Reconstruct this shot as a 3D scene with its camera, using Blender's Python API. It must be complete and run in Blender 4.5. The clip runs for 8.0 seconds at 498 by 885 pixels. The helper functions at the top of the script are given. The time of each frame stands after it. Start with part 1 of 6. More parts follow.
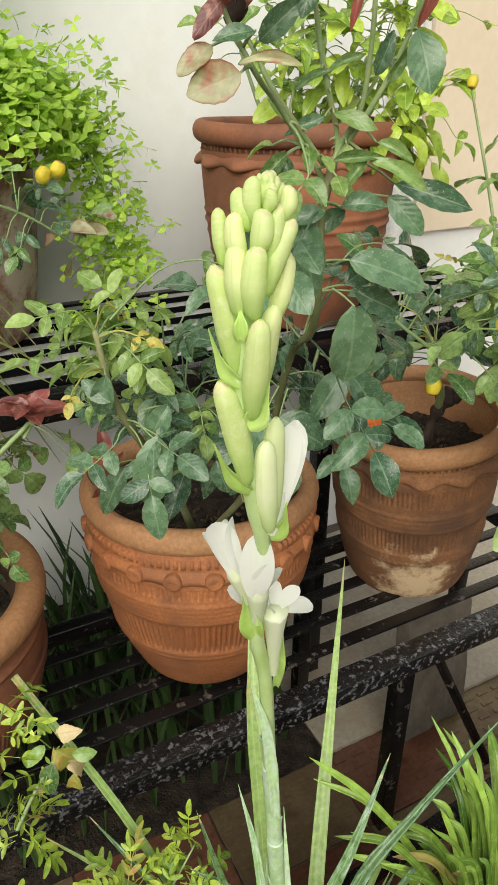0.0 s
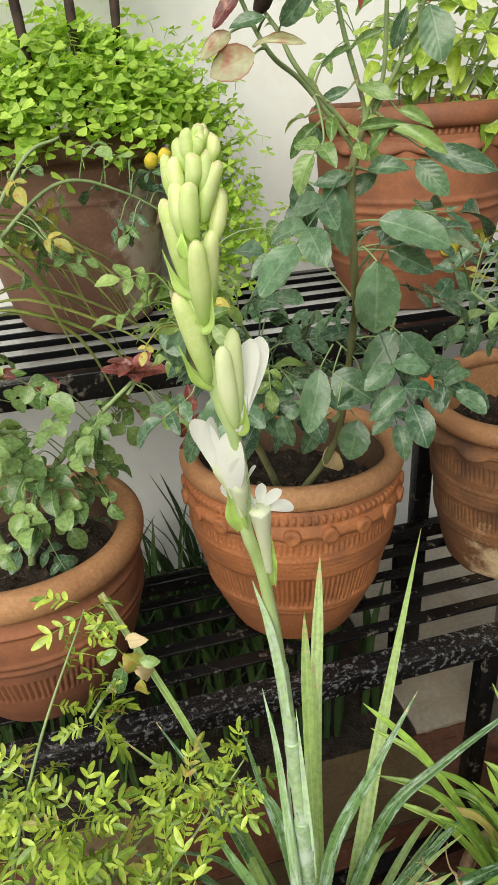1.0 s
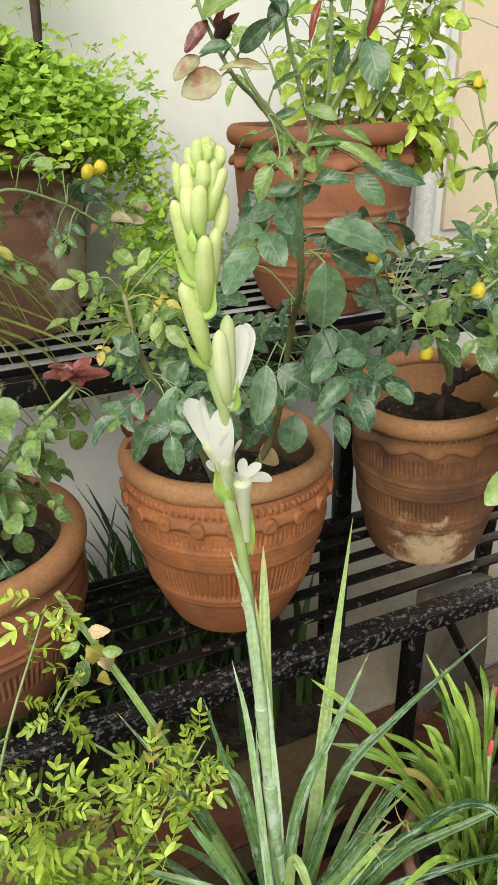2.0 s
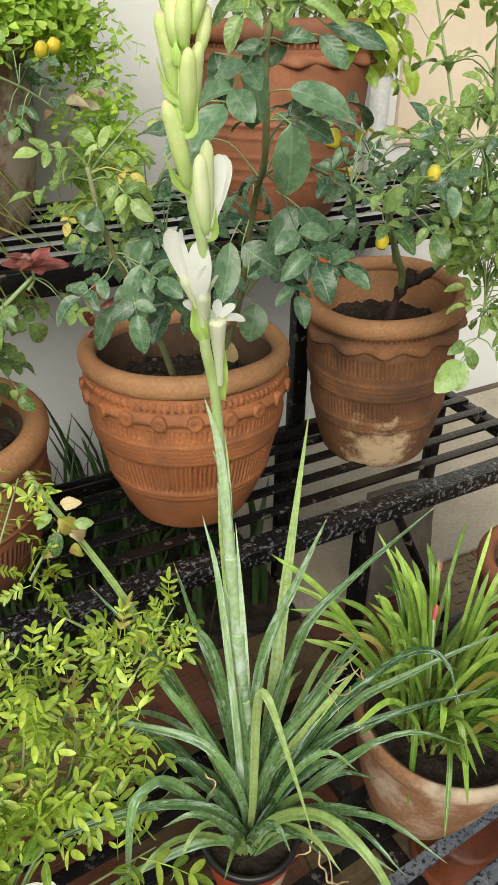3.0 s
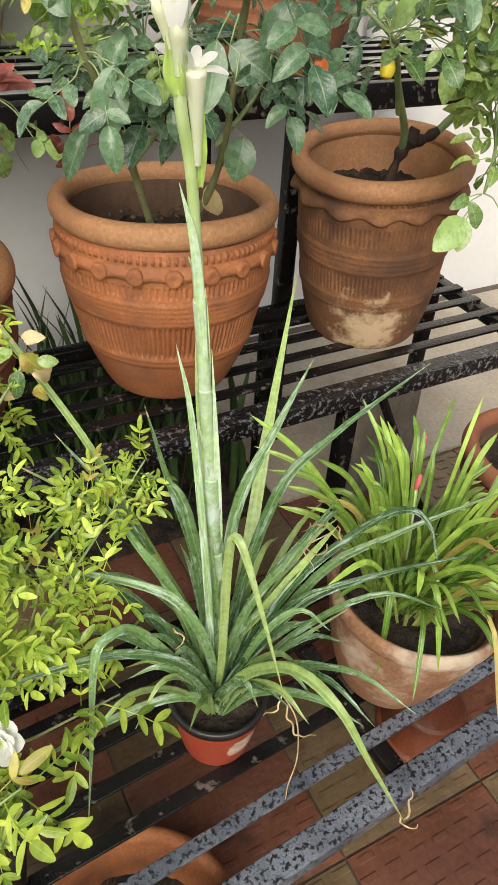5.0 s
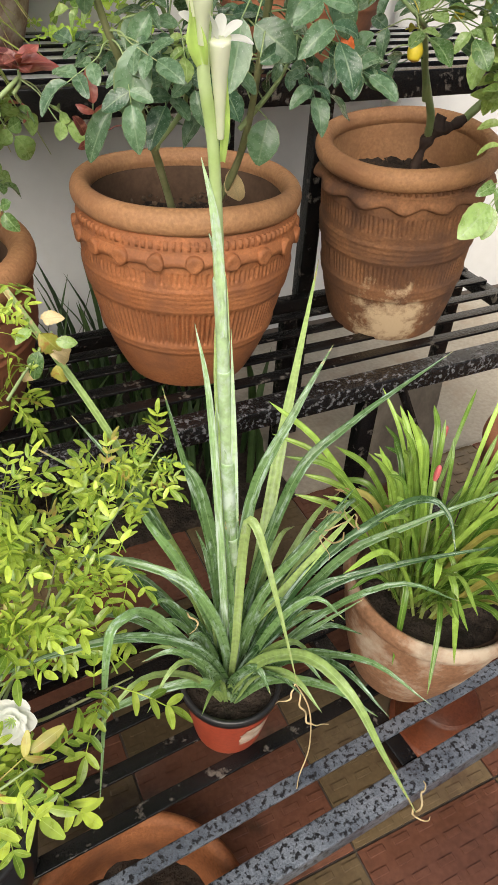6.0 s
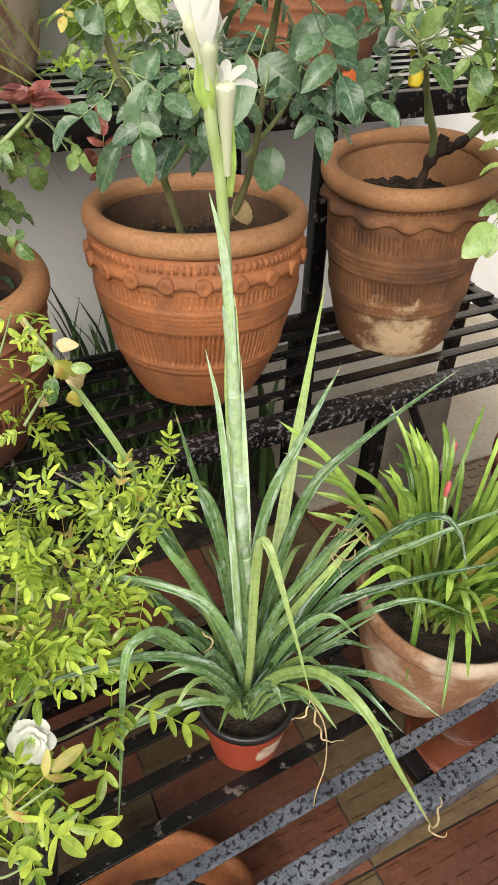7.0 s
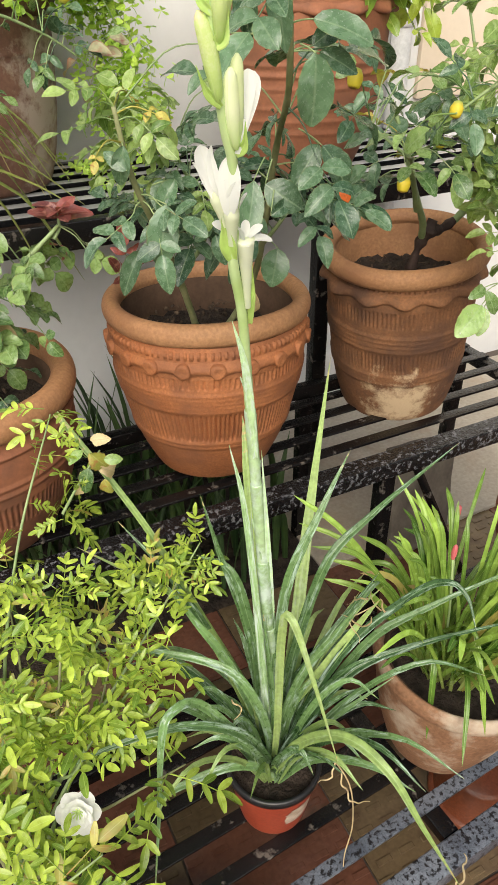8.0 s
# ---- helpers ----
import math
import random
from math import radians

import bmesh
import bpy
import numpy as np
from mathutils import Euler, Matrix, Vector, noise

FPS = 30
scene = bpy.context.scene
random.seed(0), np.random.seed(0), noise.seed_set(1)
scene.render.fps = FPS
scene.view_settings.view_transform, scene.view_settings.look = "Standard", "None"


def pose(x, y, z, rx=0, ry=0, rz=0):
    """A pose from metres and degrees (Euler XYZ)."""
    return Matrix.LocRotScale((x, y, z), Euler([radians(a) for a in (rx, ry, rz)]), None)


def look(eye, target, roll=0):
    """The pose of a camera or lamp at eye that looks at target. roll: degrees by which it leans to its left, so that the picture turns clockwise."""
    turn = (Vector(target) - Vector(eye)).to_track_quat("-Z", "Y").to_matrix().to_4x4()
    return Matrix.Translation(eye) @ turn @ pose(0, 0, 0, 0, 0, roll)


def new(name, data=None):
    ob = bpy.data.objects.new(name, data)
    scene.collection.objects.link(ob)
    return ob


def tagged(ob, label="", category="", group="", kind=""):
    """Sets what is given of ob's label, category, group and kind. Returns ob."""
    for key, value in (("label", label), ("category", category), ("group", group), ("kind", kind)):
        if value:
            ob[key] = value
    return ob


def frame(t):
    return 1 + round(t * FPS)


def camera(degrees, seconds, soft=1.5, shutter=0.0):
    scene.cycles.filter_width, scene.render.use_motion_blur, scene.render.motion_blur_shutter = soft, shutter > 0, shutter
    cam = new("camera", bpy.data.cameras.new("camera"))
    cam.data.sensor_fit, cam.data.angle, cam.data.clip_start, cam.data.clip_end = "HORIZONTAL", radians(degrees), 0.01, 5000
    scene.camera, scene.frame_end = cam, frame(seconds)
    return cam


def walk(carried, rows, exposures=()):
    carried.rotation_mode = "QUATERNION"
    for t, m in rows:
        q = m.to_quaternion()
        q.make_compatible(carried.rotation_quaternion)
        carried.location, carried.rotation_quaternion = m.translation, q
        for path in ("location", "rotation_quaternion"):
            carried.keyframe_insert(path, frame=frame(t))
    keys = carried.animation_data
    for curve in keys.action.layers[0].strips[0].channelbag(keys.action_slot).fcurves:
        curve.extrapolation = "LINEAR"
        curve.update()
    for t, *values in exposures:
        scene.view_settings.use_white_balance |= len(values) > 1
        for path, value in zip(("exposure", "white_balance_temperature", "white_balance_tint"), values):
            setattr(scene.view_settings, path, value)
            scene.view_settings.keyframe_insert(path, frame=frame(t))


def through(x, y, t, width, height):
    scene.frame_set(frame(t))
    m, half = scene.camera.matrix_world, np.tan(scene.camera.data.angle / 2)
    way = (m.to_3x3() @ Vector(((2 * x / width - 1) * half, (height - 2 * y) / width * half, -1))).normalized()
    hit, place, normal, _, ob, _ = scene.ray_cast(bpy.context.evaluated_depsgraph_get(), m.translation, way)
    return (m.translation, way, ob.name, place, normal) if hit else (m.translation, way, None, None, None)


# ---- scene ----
cam = camera(40.1, 8.0, soft=0.65)
PATH = [
    (0, (0.032, 0.089, 1.425), (0.842, 1.664, 0.496), 0.1),
    (0.5, (0.077, 0.016, 1.428), (0.668, 1.707, 0.539), -1.2),
    (0.6, (0.105, 0.003, 1.424), (0.593, 1.705, 0.493), -2.2),
    (1, (0.085, -0.022, 1.414), (0.502, 1.698, 0.483), -3.4),
    (1.5, (0.082, -0.029, 1.405), (0.566, 1.661, 0.451), -2.9),
    (2, (0.019, -0.059, 1.417), (0.699, 1.59, 0.513), -1.5),
    (2.2, (0.002, -0.072, 1.405), (0.742, 1.52, 0.446), -1.7),
    (3.5, (-0.032, -0.117, 1.354), (0.749, 1.37, 0.268), 1.0),
    (4, (-0.035, -0.115, 1.331), (0.741, 1.329, 0.185), 2.0),
    (4.5, (-0.019, -0.11, 1.292), (0.764, 1.27, 0.075), 2.9),
    (5.8, (-0.021, -0.114, 1.241), (0.703, 1.249, -0.031), 4.2),
    (6, (-0.02, -0.114, 1.247), (0.695, 1.257, -0.022), 3.7),
    (6.5, (-0.022, -0.117, 1.245), (0.677, 1.263, -0.021), 2.9),
    (7, (-0.023, -0.121, 1.263), (0.67, 1.288, 0.025), 1.9),
    (7.5, (-0.029, -0.126, 1.297), (0.697, 1.308, 0.107), 0.8),
    (8, (-0.054, -0.145, 1.34), (0.661, 1.347, 0.216), -0.7),
]
EXPOSURE = [(0, -0.11, 6800, 3), (2.2, -0.1, 6800, 2), (3.5, -0.04, 6800, 4), (4.5, 0.13, 6850, 8), (6, 0.2, 6850, 9), (7, 0.2, 6850, 9), (8, 0.18, 6850, 9)]
SKY, SUN, SUN_UP, SUN_TURN, SUN_WIDE = 0.09, 4.1, 38, 212, 60
Z_A, Z_B, Z_C, WALL_Y, TILE_PHASE = 0.20, 0.50, 0.955, 1.80, 1
walk(cam, [(t, look(eye, target, roll)) for t, eye, target, roll in PATH], EXPOSURE)

# ---- daylight: bright overcast sky, soft high sun from behind the camera ----
world = bpy.data.worlds.new("sky")
scene.world = world
world.use_nodes = True
wn, wl = world.node_tree.nodes, world.node_tree.links
sky = wn.new("ShaderNodeTexSky")
sky.sky_type, sky.sun_disc = "NISHITA", False
sky.sun_elevation, sky.sun_rotation = radians(SUN_UP), radians(SUN_TURN)
sky.air_density, sky.dust_density, sky.ozone_density = 1.0, 4.0, 1.0
wn["Background"].inputs["Strength"].default_value = SKY
wl.new(sky.outputs["Color"], wn["Background"].inputs["Color"])
sun = new("sun", bpy.data.lights.new("sun", "SUN"))
sun.data.energy, sun.data.angle, sun.data.color = SUN, radians(SUN_WIDE), (1.0, 0.975, 0.94)
sun_way = Vector((math.sin(radians(SUN_TURN)) * math.cos(radians(SUN_UP)), math.cos(radians(SUN_TURN)) * math.cos(radians(SUN_UP)), math.sin(radians(SUN_UP))))
sun.matrix_world = look(sun_way * 10, (0, 0, 0))


# ---- materials ----
def node(nt, kind, **values):
    n = nt.nodes.new(kind)
    for key, value in values.items():
        n.inputs[key].default_value = value
    return n


def ramp(nt, src, stops):
    n = nt.nodes.new("ShaderNodeValToRGB")
    while len(n.color_ramp.elements) < len(stops):
        n.color_ramp.elements.new(0.5)
    for e, (p, c) in zip(n.color_ramp.elements, stops):
        e.position, e.color = p, (*c, 1) if len(c) == 3 else c
    nt.links.new(src, n.inputs["Fac"])
    return n.outputs["Color"]


def grey(v):
    return (v, v, v)


def mixed(nt, fac, a, b, blend="MIX"):
    n = nt.nodes.new("ShaderNodeMix")
    n.data_type, n.blend_type = "RGBA", blend
    for sock, val in ((n.inputs[0], fac), (n.inputs[6], a), (n.inputs[7], b)):
        if isinstance(val, (int, float)):
            sock.default_value = val
        elif isinstance(val, tuple):
            sock.default_value = (*val, 1)
        else:
            nt.links.new(val, sock)
    return n.outputs[2]


def noise_tex(nt, scale, detail=4, coord=None, rough=0.55):
    n = node(nt, "ShaderNodeTexNoise", Scale=scale, Detail=detail, Roughness=rough)
    if coord is None:
        coord = nt.nodes.new("ShaderNodeTexCoord").outputs["Object"]
    nt.links.new(coord, n.inputs["Vector"])
    return n.outputs["Fac"]


def begin(name, rough=0.6, metal=0.0, spec=0.5):
    m = bpy.data.materials.new(name)
    m.use_nodes = True
    nt = m.node_tree
    b = nt.nodes["Principled BSDF"]
    b.inputs["Roughness"].default_value, b.inputs["Metallic"].default_value = rough, metal
    b.inputs["Specular IOR Level"].default_value = spec
    return m, nt, b


def bump(nt, b, height, strength=0.3, depth=0.002):
    n = node(nt, "ShaderNodeBump", Strength=strength, Distance=depth)
    nt.links.new(height, n.inputs["Height"])
    nt.links.new(n.outputs["Normal"], b.inputs["Normal"])


def two_tone(name, c1, c2, scale=8, fine=90, rough=0.7, strength=0.3, depth=0.0015, spec=0.4, vary=0.0, metal=0.0, stain=None, grain=0.55, bloom=None, sides_off_sheen=None):
    """Two tones in large patches, a fine grain over them, and a bump of that grain."""
    m, nt, b = begin(name, rough, metal, spec)
    big, small = noise_tex(nt, scale, 5), noise_tex(nt, fine, 6)
    col = ramp(nt, big, [(0.35, c1), (0.68, c2)])
    col = mixed(nt, 0.55, col, ramp(nt, small, [(0.3, grey(grain)), (0.7, grey(1.0))]), "MULTIPLY")
    if stain:
        tone, at_scale, lo, hi = stain
        col = mixed(nt, ramp(nt, noise_tex(nt, at_scale, 8, rough=0.65), [(lo, grey(0)), (hi, grey(1))]), col, tone)
    if bloom:
        tone, at, reach = bloom
        mp = nt.nodes.new("ShaderNodeMapping")
        mp.vector_type = "TEXTURE"
        mp.inputs["Location"].default_value, mp.inputs["Scale"].default_value = at, reach
        nt.links.new(nt.nodes.new("ShaderNodeTexCoord").outputs["Object"], mp.inputs["Vector"])
        ln = nt.nodes.new("ShaderNodeVectorMath")
        ln.operation = "LENGTH"
        nt.links.new(mp.outputs[0], ln.inputs[0])
        ad = nt.nodes.new("ShaderNodeMath")
        ad.operation = "MULTIPLY_ADD"
        ad.inputs[1].default_value = 2.6
        nt.links.new(noise_tex(nt, 26, 8, rough=0.7), ad.inputs[0])
        nt.links.new(ln.outputs["Value"], ad.inputs[2])
        less = nt.nodes.new("ShaderNodeMapRange")
        less.inputs["From Min"].default_value, less.inputs["From Max"].default_value = 2.05, 1.55
        nt.links.new(ad.outputs[0], less.inputs["Value"])
        col = mixed(nt, less.outputs[0], col, tone)
    # upward faces keep the pale tone, a painted sky reflection; sides go dark
    if sides_off_sheen:
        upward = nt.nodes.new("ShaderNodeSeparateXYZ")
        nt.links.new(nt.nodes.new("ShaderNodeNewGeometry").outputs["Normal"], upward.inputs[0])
        col = mixed(nt, ramp(nt, upward.outputs["Z"], [(0.75, grey(0)), (0.95, grey(1))]), sides_off_sheen, col)
    if vary:
        info = nt.nodes.new("ShaderNodeObjectInfo")
        col = mixed(nt, 1.0, col, ramp(nt, info.outputs["Random"], [(0, grey(1 - vary)), (1, grey(1.0))]), "MULTIPLY")
    nt.links.new(col, b.inputs["Base Color"])
    bump(nt, b, small, strength, depth)
    return m


def leaf_material(name, dark, light, vein, rough=0.42, through=0.25, tip=None, patch=None, veins=9.0, spec=0.5, glow=(1.3, 1.35, 0.7), blot_scale=45, patch_scale=28, margin=None, streak=None, foot=None, mottle=0.5, speck=None):
    """A leaf: tone varies from leaf to leaf and in blotches, a pale midrib and side veins along the leaf's own u and v."""
    m, nt, b = begin(name, rough, 0, spec)
    uv = nt.nodes.new("ShaderNodeUVMap")
    sep = nt.nodes.new("ShaderNodeSeparateXYZ")
    nt.links.new(uv.outputs["UV"], sep.inputs[0])

    def calc(op, a, c=None):
        n = nt.nodes.new("ShaderNodeMath")
        n.operation = op
        for sock, val in zip(n.inputs, (a, c)):
            if val is None:
                continue
            if isinstance(val, (int, float)):
                sock.default_value = val
            else:
                nt.links.new(val, sock)
        return n.outputs[0]
    u, v = sep.outputs["X"], sep.outputs["Y"]
    off = calc("ABSOLUTE", calc("SUBTRACT", v, 0.5))
    info, geo = nt.nodes.new("ShaderNodeObjectInfo"), nt.nodes.new("ShaderNodeNewGeometry")
    pick = calc("FRACT", calc("ADD", info.outputs["Random"], geo.outputs["Random Per Island"]))
    col = ramp(nt, pick, [(0.0, dark), (0.75, light), (1.0, tuple(min(1, x * 1.25) for x in light))])
    blot = noise_tex(nt, blot_scale, 4)
    col = mixed(nt, mottle, col, ramp(nt, blot, [(0.3, grey(0.4)), (0.7, grey(1.2))]), "MULTIPLY")
    if patch:
        tone, lo, hi = patch
        col = mixed(nt, ramp(nt, noise_tex(nt, patch_scale, 5), [(lo, grey(0)), (hi, grey(1))]), col, tone)
    if tip:
        tone, start = tip
        edge = calc("ADD", u, calc("MULTIPLY", calc("SUBTRACT", blot, 0.5), 0.5))
        col = mixed(nt, ramp(nt, edge, [(start, grey(0)), (min(1.0, start + 0.12), grey(1))]), col, tone)
    if streak:
        tone, lo, hi = streak
        mp = nt.nodes.new("ShaderNodeMapping")
        mp.inputs["Scale"].default_value = (15, 2.4, 1)
        mv = nt.nodes.new("ShaderNodeVectorMath")
        nt.links.new(uv.outputs["UV"], mp.inputs["Vector"])
        nt.links.new(mp.outputs[0], mv.inputs[0])
        cb = nt.nodes.new("ShaderNodeCombineXYZ")
        nt.links.new(calc("MULTIPLY", pick, 50), cb.inputs["Z"])
        nt.links.new(cb.outputs[0], mv.inputs[1])
        col = mixed(nt, ramp(nt, noise_tex(nt, 1.0, 6, mv.outputs[0], 0.65), [(lo, grey(0)), (hi, grey(1))]), col, tone)
    if foot:
        tone, reach = foot
        col = mixed(nt, ramp(nt, u, [(0.05, grey(1)), (reach, grey(0))]), col, tone)
    if margin:
        tone, at = margin
        rimmed = calc("ADD", off, calc("MULTIPLY", calc("SUBTRACT", blot, 0.5), 0.12))
        col = mixed(nt, ramp(nt, rimmed, [(at, grey(0)), (at + 0.05, grey(0.8))]), col, tone)
    if speck:
        col = mixed(nt, ramp(nt, noise_tex(nt, 34, 3, rough=0.4), [(0.64, grey(0)), (0.70, grey(0.8))]), col, speck)
    rib = ramp(nt, off, [(0.015, grey(1)), (0.045, grey(0))])
    side = calc("SINE", calc("MULTIPLY", calc("SUBTRACT", u, calc("MULTIPLY", off, 0.55)), veins * 6.2832))
    col = mixed(nt, mixed(nt, 0.55, (0.0, 0.0, 0.0), rib), col, vein)
    if veins > 1:
        col = mixed(nt, mixed(nt, 0.14, (0.0, 0.0, 0.0), ramp(nt, side, [(0.86, grey(0)), (0.99, grey(1))])), col, vein)
    nt.links.new(col, b.inputs["Base Color"])
    h = calc("SUBTRACT", calc("MULTIPLY", side, 0.5), calc("MULTIPLY", rib, 1.5))
    bump(nt, b, h, 0.12, 0.001)
    sheen = calc("MULTIPLY_ADD", blot, 0.35)
    sheen.node.inputs[2].default_value = rough - 0.17
    nt.links.new(sheen, b.inputs["Roughness"])
    t = node(nt, "ShaderNodeBsdfTranslucent")
    nt.links.new(mixed(nt, 1.0, col, glow, "MULTIPLY"), t.inputs["Color"])
    mix = node(nt, "ShaderNodeMixShader", Fac=through)
    out = [n for n in nt.nodes if n.type == "OUTPUT_MATERIAL"][0]
    nt.links.new(b.outputs[0], mix.inputs[1])
    nt.links.new(t.outputs[0], mix.inputs[2])
    nt.links.new(mix.outputs[0], out.inputs["Surface"])
    return m


TERRACOTTA = two_tone("terracotta", (0.355, 0.125, 0.047), (0.505, 0.197, 0.080), 7, 210, 0.7, 0.7, 0.0016, 0.35, stain=((0.22, 0.088, 0.042), 13, 0.46, 0.68), grain=0.32)
TERRACOTTA_WET = two_tone("wet_terracotta", (0.22, 0.062, 0.028), (0.34, 0.105, 0.045), 7, 210, 0.35, 0.4, 0.0016, 0.45, stain=((0.12, 0.04, 0.022), 13, 0.46, 0.68), grain=0.32)
TERRACOTTA_DULL = two_tone("weathered_terracotta", (0.19, 0.088, 0.042), (0.35, 0.162, 0.075), 6, 190, 0.8, 0.8, 0.0018, 0.3, stain=((0.105, 0.054, 0.034), 9, 0.43, 0.64), grain=0.34, bloom=((0.54, 0.40, 0.25), (-0.07, -0.115, 0.065), (0.10, 0.10, 0.115)))
TERRACOTTA_OLD = two_tone("old_terracotta", (0.22, 0.085, 0.045), (0.36, 0.14, 0.07), 6, 150, 0.75, 0.4, 0.0012, 0.35, stain=((0.13, 0.06, 0.038), 5, 0.47, 0.68), grain=0.6)
TERRACOTTA_DARK = two_tone("dark_terracotta", (0.14, 0.068, 0.046), (0.25, 0.13, 0.088), 6, 150, 0.6, 0.3, 0.0012, 0.45, stain=((0.34, 0.27, 0.22), 7, 0.62, 0.8), bloom=((0.40, 0.32, 0.26), (0.13, -0.13, 0.16), (0.12, 0.12, 0.26)))
TERRACOTTA_PALE = two_tone("pale_terracotta", (0.27, 0.135, 0.07), (0.40, 0.22, 0.13), 9, 160, 0.8, 0.7, 0.0016, 0.3, stain=((0.50, 0.41, 0.31), 9, 0.48, 0.64), grain=0.36)
SOIL = two_tone("soil", (0.022, 0.017, 0.013), (0.075, 0.055, 0.042), 30, 130, 0.9, 1.0, 0.012, 0.25)
LITTER = two_tone("dry_litter", (0.03, 0.022, 0.016), (0.16, 0.11, 0.075), 60, 200, 0.9, 0.4, 0.001, 0.2)
CLAY_BROWN = two_tone("dark_brown_clay", (0.075, 0.045, 0.028), (0.14, 0.085, 0.055), 9, 120, 0.85, 0.5, 0.002, 0.2)
PAINT_BLACK = two_tone("black_paint", (0.004, 0.004, 0.0045), (0.012, 0.0115, 0.0115), 9, 150, 0.24, 0.6, 0.002, 0.35, stain=((0.12, 0.105, 0.09), 38, 0.585, 0.66))
# blue-grey base carries the sky's reflection; black blotches are weathered paint
PAINT_WORN_SKY = two_tone("weathered_paint_sky_tint", (0.10, 0.118, 0.150), (0.25, 0.28, 0.325), 14, 260, 0.32, 0.8, 0.002, 0.5, stain=((0.010, 0.010, 0.012), 110, 0.515, 0.57), grain=0.15)
# pale speckle is chipped paint and wet glints, both put into the colour
PAINT_CHIPPED_GLINTS = two_tone("chipped_paint_wet_glints", (0.004, 0.004, 0.005), (0.018, 0.018, 0.019), 9, 180, 0.17, 1.0, 0.004, 0.5, stain=((0.17, 0.17, 0.178), 105, 0.54, 0.61))
# pale tops stand in for sky and wall mirrored in wet black paint
PAINT_SKY_SHEEN = two_tone("wet_paint_sky_sheen", (0.30, 0.303, 0.306), (0.52, 0.523, 0.525), 10, 120, 0.2, 0.2, 0.0008, 0.6, stain=((0.05, 0.05, 0.05), 16, 0.62, 0.7), sides_off_sheen=(0.006, 0.006, 0.007))
WALL_WHITE = two_tone("white_plaster", (0.69, 0.69, 0.68), (0.76, 0.762, 0.757), 1.6, 26, 0.85, 0.08, 0.001, 0.3, stain=((0.62, 0.59, 0.53), 3.2, 0.58, 0.85), grain=0.92)
WALL_BEIGE = two_tone("beige_plaster", (0.66, 0.55, 0.42), (0.71, 0.61, 0.48), 3, 40, 0.85, 0.06, 0.001, 0.3, grain=0.9)
TILE_RED = two_tone("red_tile", (0.15, 0.063, 0.038), (0.245, 0.104, 0.066), 6, 90, 0.17, 0.25, 0.0015, 0.5, vary=0.25, stain=((0.06, 0.035, 0.024), 7, 0.52, 0.68))
TILE_TAN = two_tone("tan_tile", (0.15, 0.105, 0.055), (0.225, 0.16, 0.09), 6, 90, 0.19, 0.25, 0.0015, 0.5, vary=0.25, stain=((0.09, 0.055, 0.035), 7, 0.50, 0.68))
GROUT = two_tone("grout", (0.09, 0.07, 0.055), (0.15, 0.12, 0.10), 14, 120, 0.8)
CEMENT = two_tone("cement", (0.40, 0.35, 0.28), (0.52, 0.47, 0.39), 3, 80, 0.8, 0.3, 0.002, 0.3, stain=((0.33, 0.25, 0.18), 4, 0.55, 0.75))
PLASTIC_RED = two_tone("red_plastic", (0.36, 0.062, 0.032), (0.42, 0.085, 0.045), 12, 160, 0.42, 0.1, 0.0006, 0.45, stain=((0.40, 0.24, 0.17), 24, 0.66, 0.72))
PAPER = two_tone("faded_paper", (0.42, 0.30, 0.22), (0.62, 0.50, 0.40), 60, 200, 0.8, 0.2, 0.0005, 0.3)
TERRACOTTA_RIM = two_tone("rubbed_terracotta", (0.40, 0.19, 0.088), (0.51, 0.275, 0.135), 6, 160, 0.66, 0.8, 0.0016, 0.35, stain=((0.27, 0.13, 0.065), 9, 0.48, 0.70), grain=0.42)
PLASTIC_BLACK = two_tone("black_plastic", (0.015, 0.015, 0.016), (0.03, 0.03, 0.032), 12, 160, 0.35, 0.1, 0.0006, 0.5)
PVC = two_tone("white_pvc", (0.78, 0.78, 0.77), (0.83, 0.83, 0.82), 6, 80, 0.35, 0.05, 0.0008, 0.5)
STONE = two_tone("stone_slab", (0.12, 0.10, 0.08), (0.24, 0.205, 0.165), 8, 70, 0.8, 0.6, 0.003, 0.3)
BARK = two_tone("dark_bark", (0.035, 0.022, 0.018), (0.085, 0.055, 0.045), 25, 110, 0.75, 0.8, 0.003, 0.3)
CANE = two_tone("green_cane", (0.22, 0.32, 0.13), (0.34, 0.43, 0.20), 18, 140, 0.45, 0.3, 0.001, 0.4, stain=((0.28, 0.20, 0.11), 16, 0.58, 0.76), grain=0.75)
CANE_BROWN = two_tone("woody_cane", (0.19, 0.21, 0.09), (0.30, 0.31, 0.16), 20, 140, 0.6, 0.4, 0.001, 0.3, grain=0.7)
WEED_LEAF = leaf_material("weed_leaf", (0.025, 0.06, 0.018), (0.07, 0.13, 0.035), (0.08, 0.14, 0.05), 0.45, 0.15, veins=0.3)
STEM_PALE = two_tone("flower_stalk", (0.40, 0.55, 0.20), (0.52, 0.66, 0.33), 24, 160, 0.42, 0.12, 0.0006, 0.4, grain=0.85)
ROSE_LEAF = leaf_material("rose_leaf", (0.04, 0.095, 0.048), (0.105, 0.19, 0.10), (0.24, 0.33, 0.20), 0.26, 0.12, veins=7, patch=((0.24, 0.31, 0.25), 0.60, 0.86), margin=((0.24, 0.24, 0.09), 0.47), blot_scale=5, patch_scale=4.5, speck=(0.30, 0.37, 0.31))
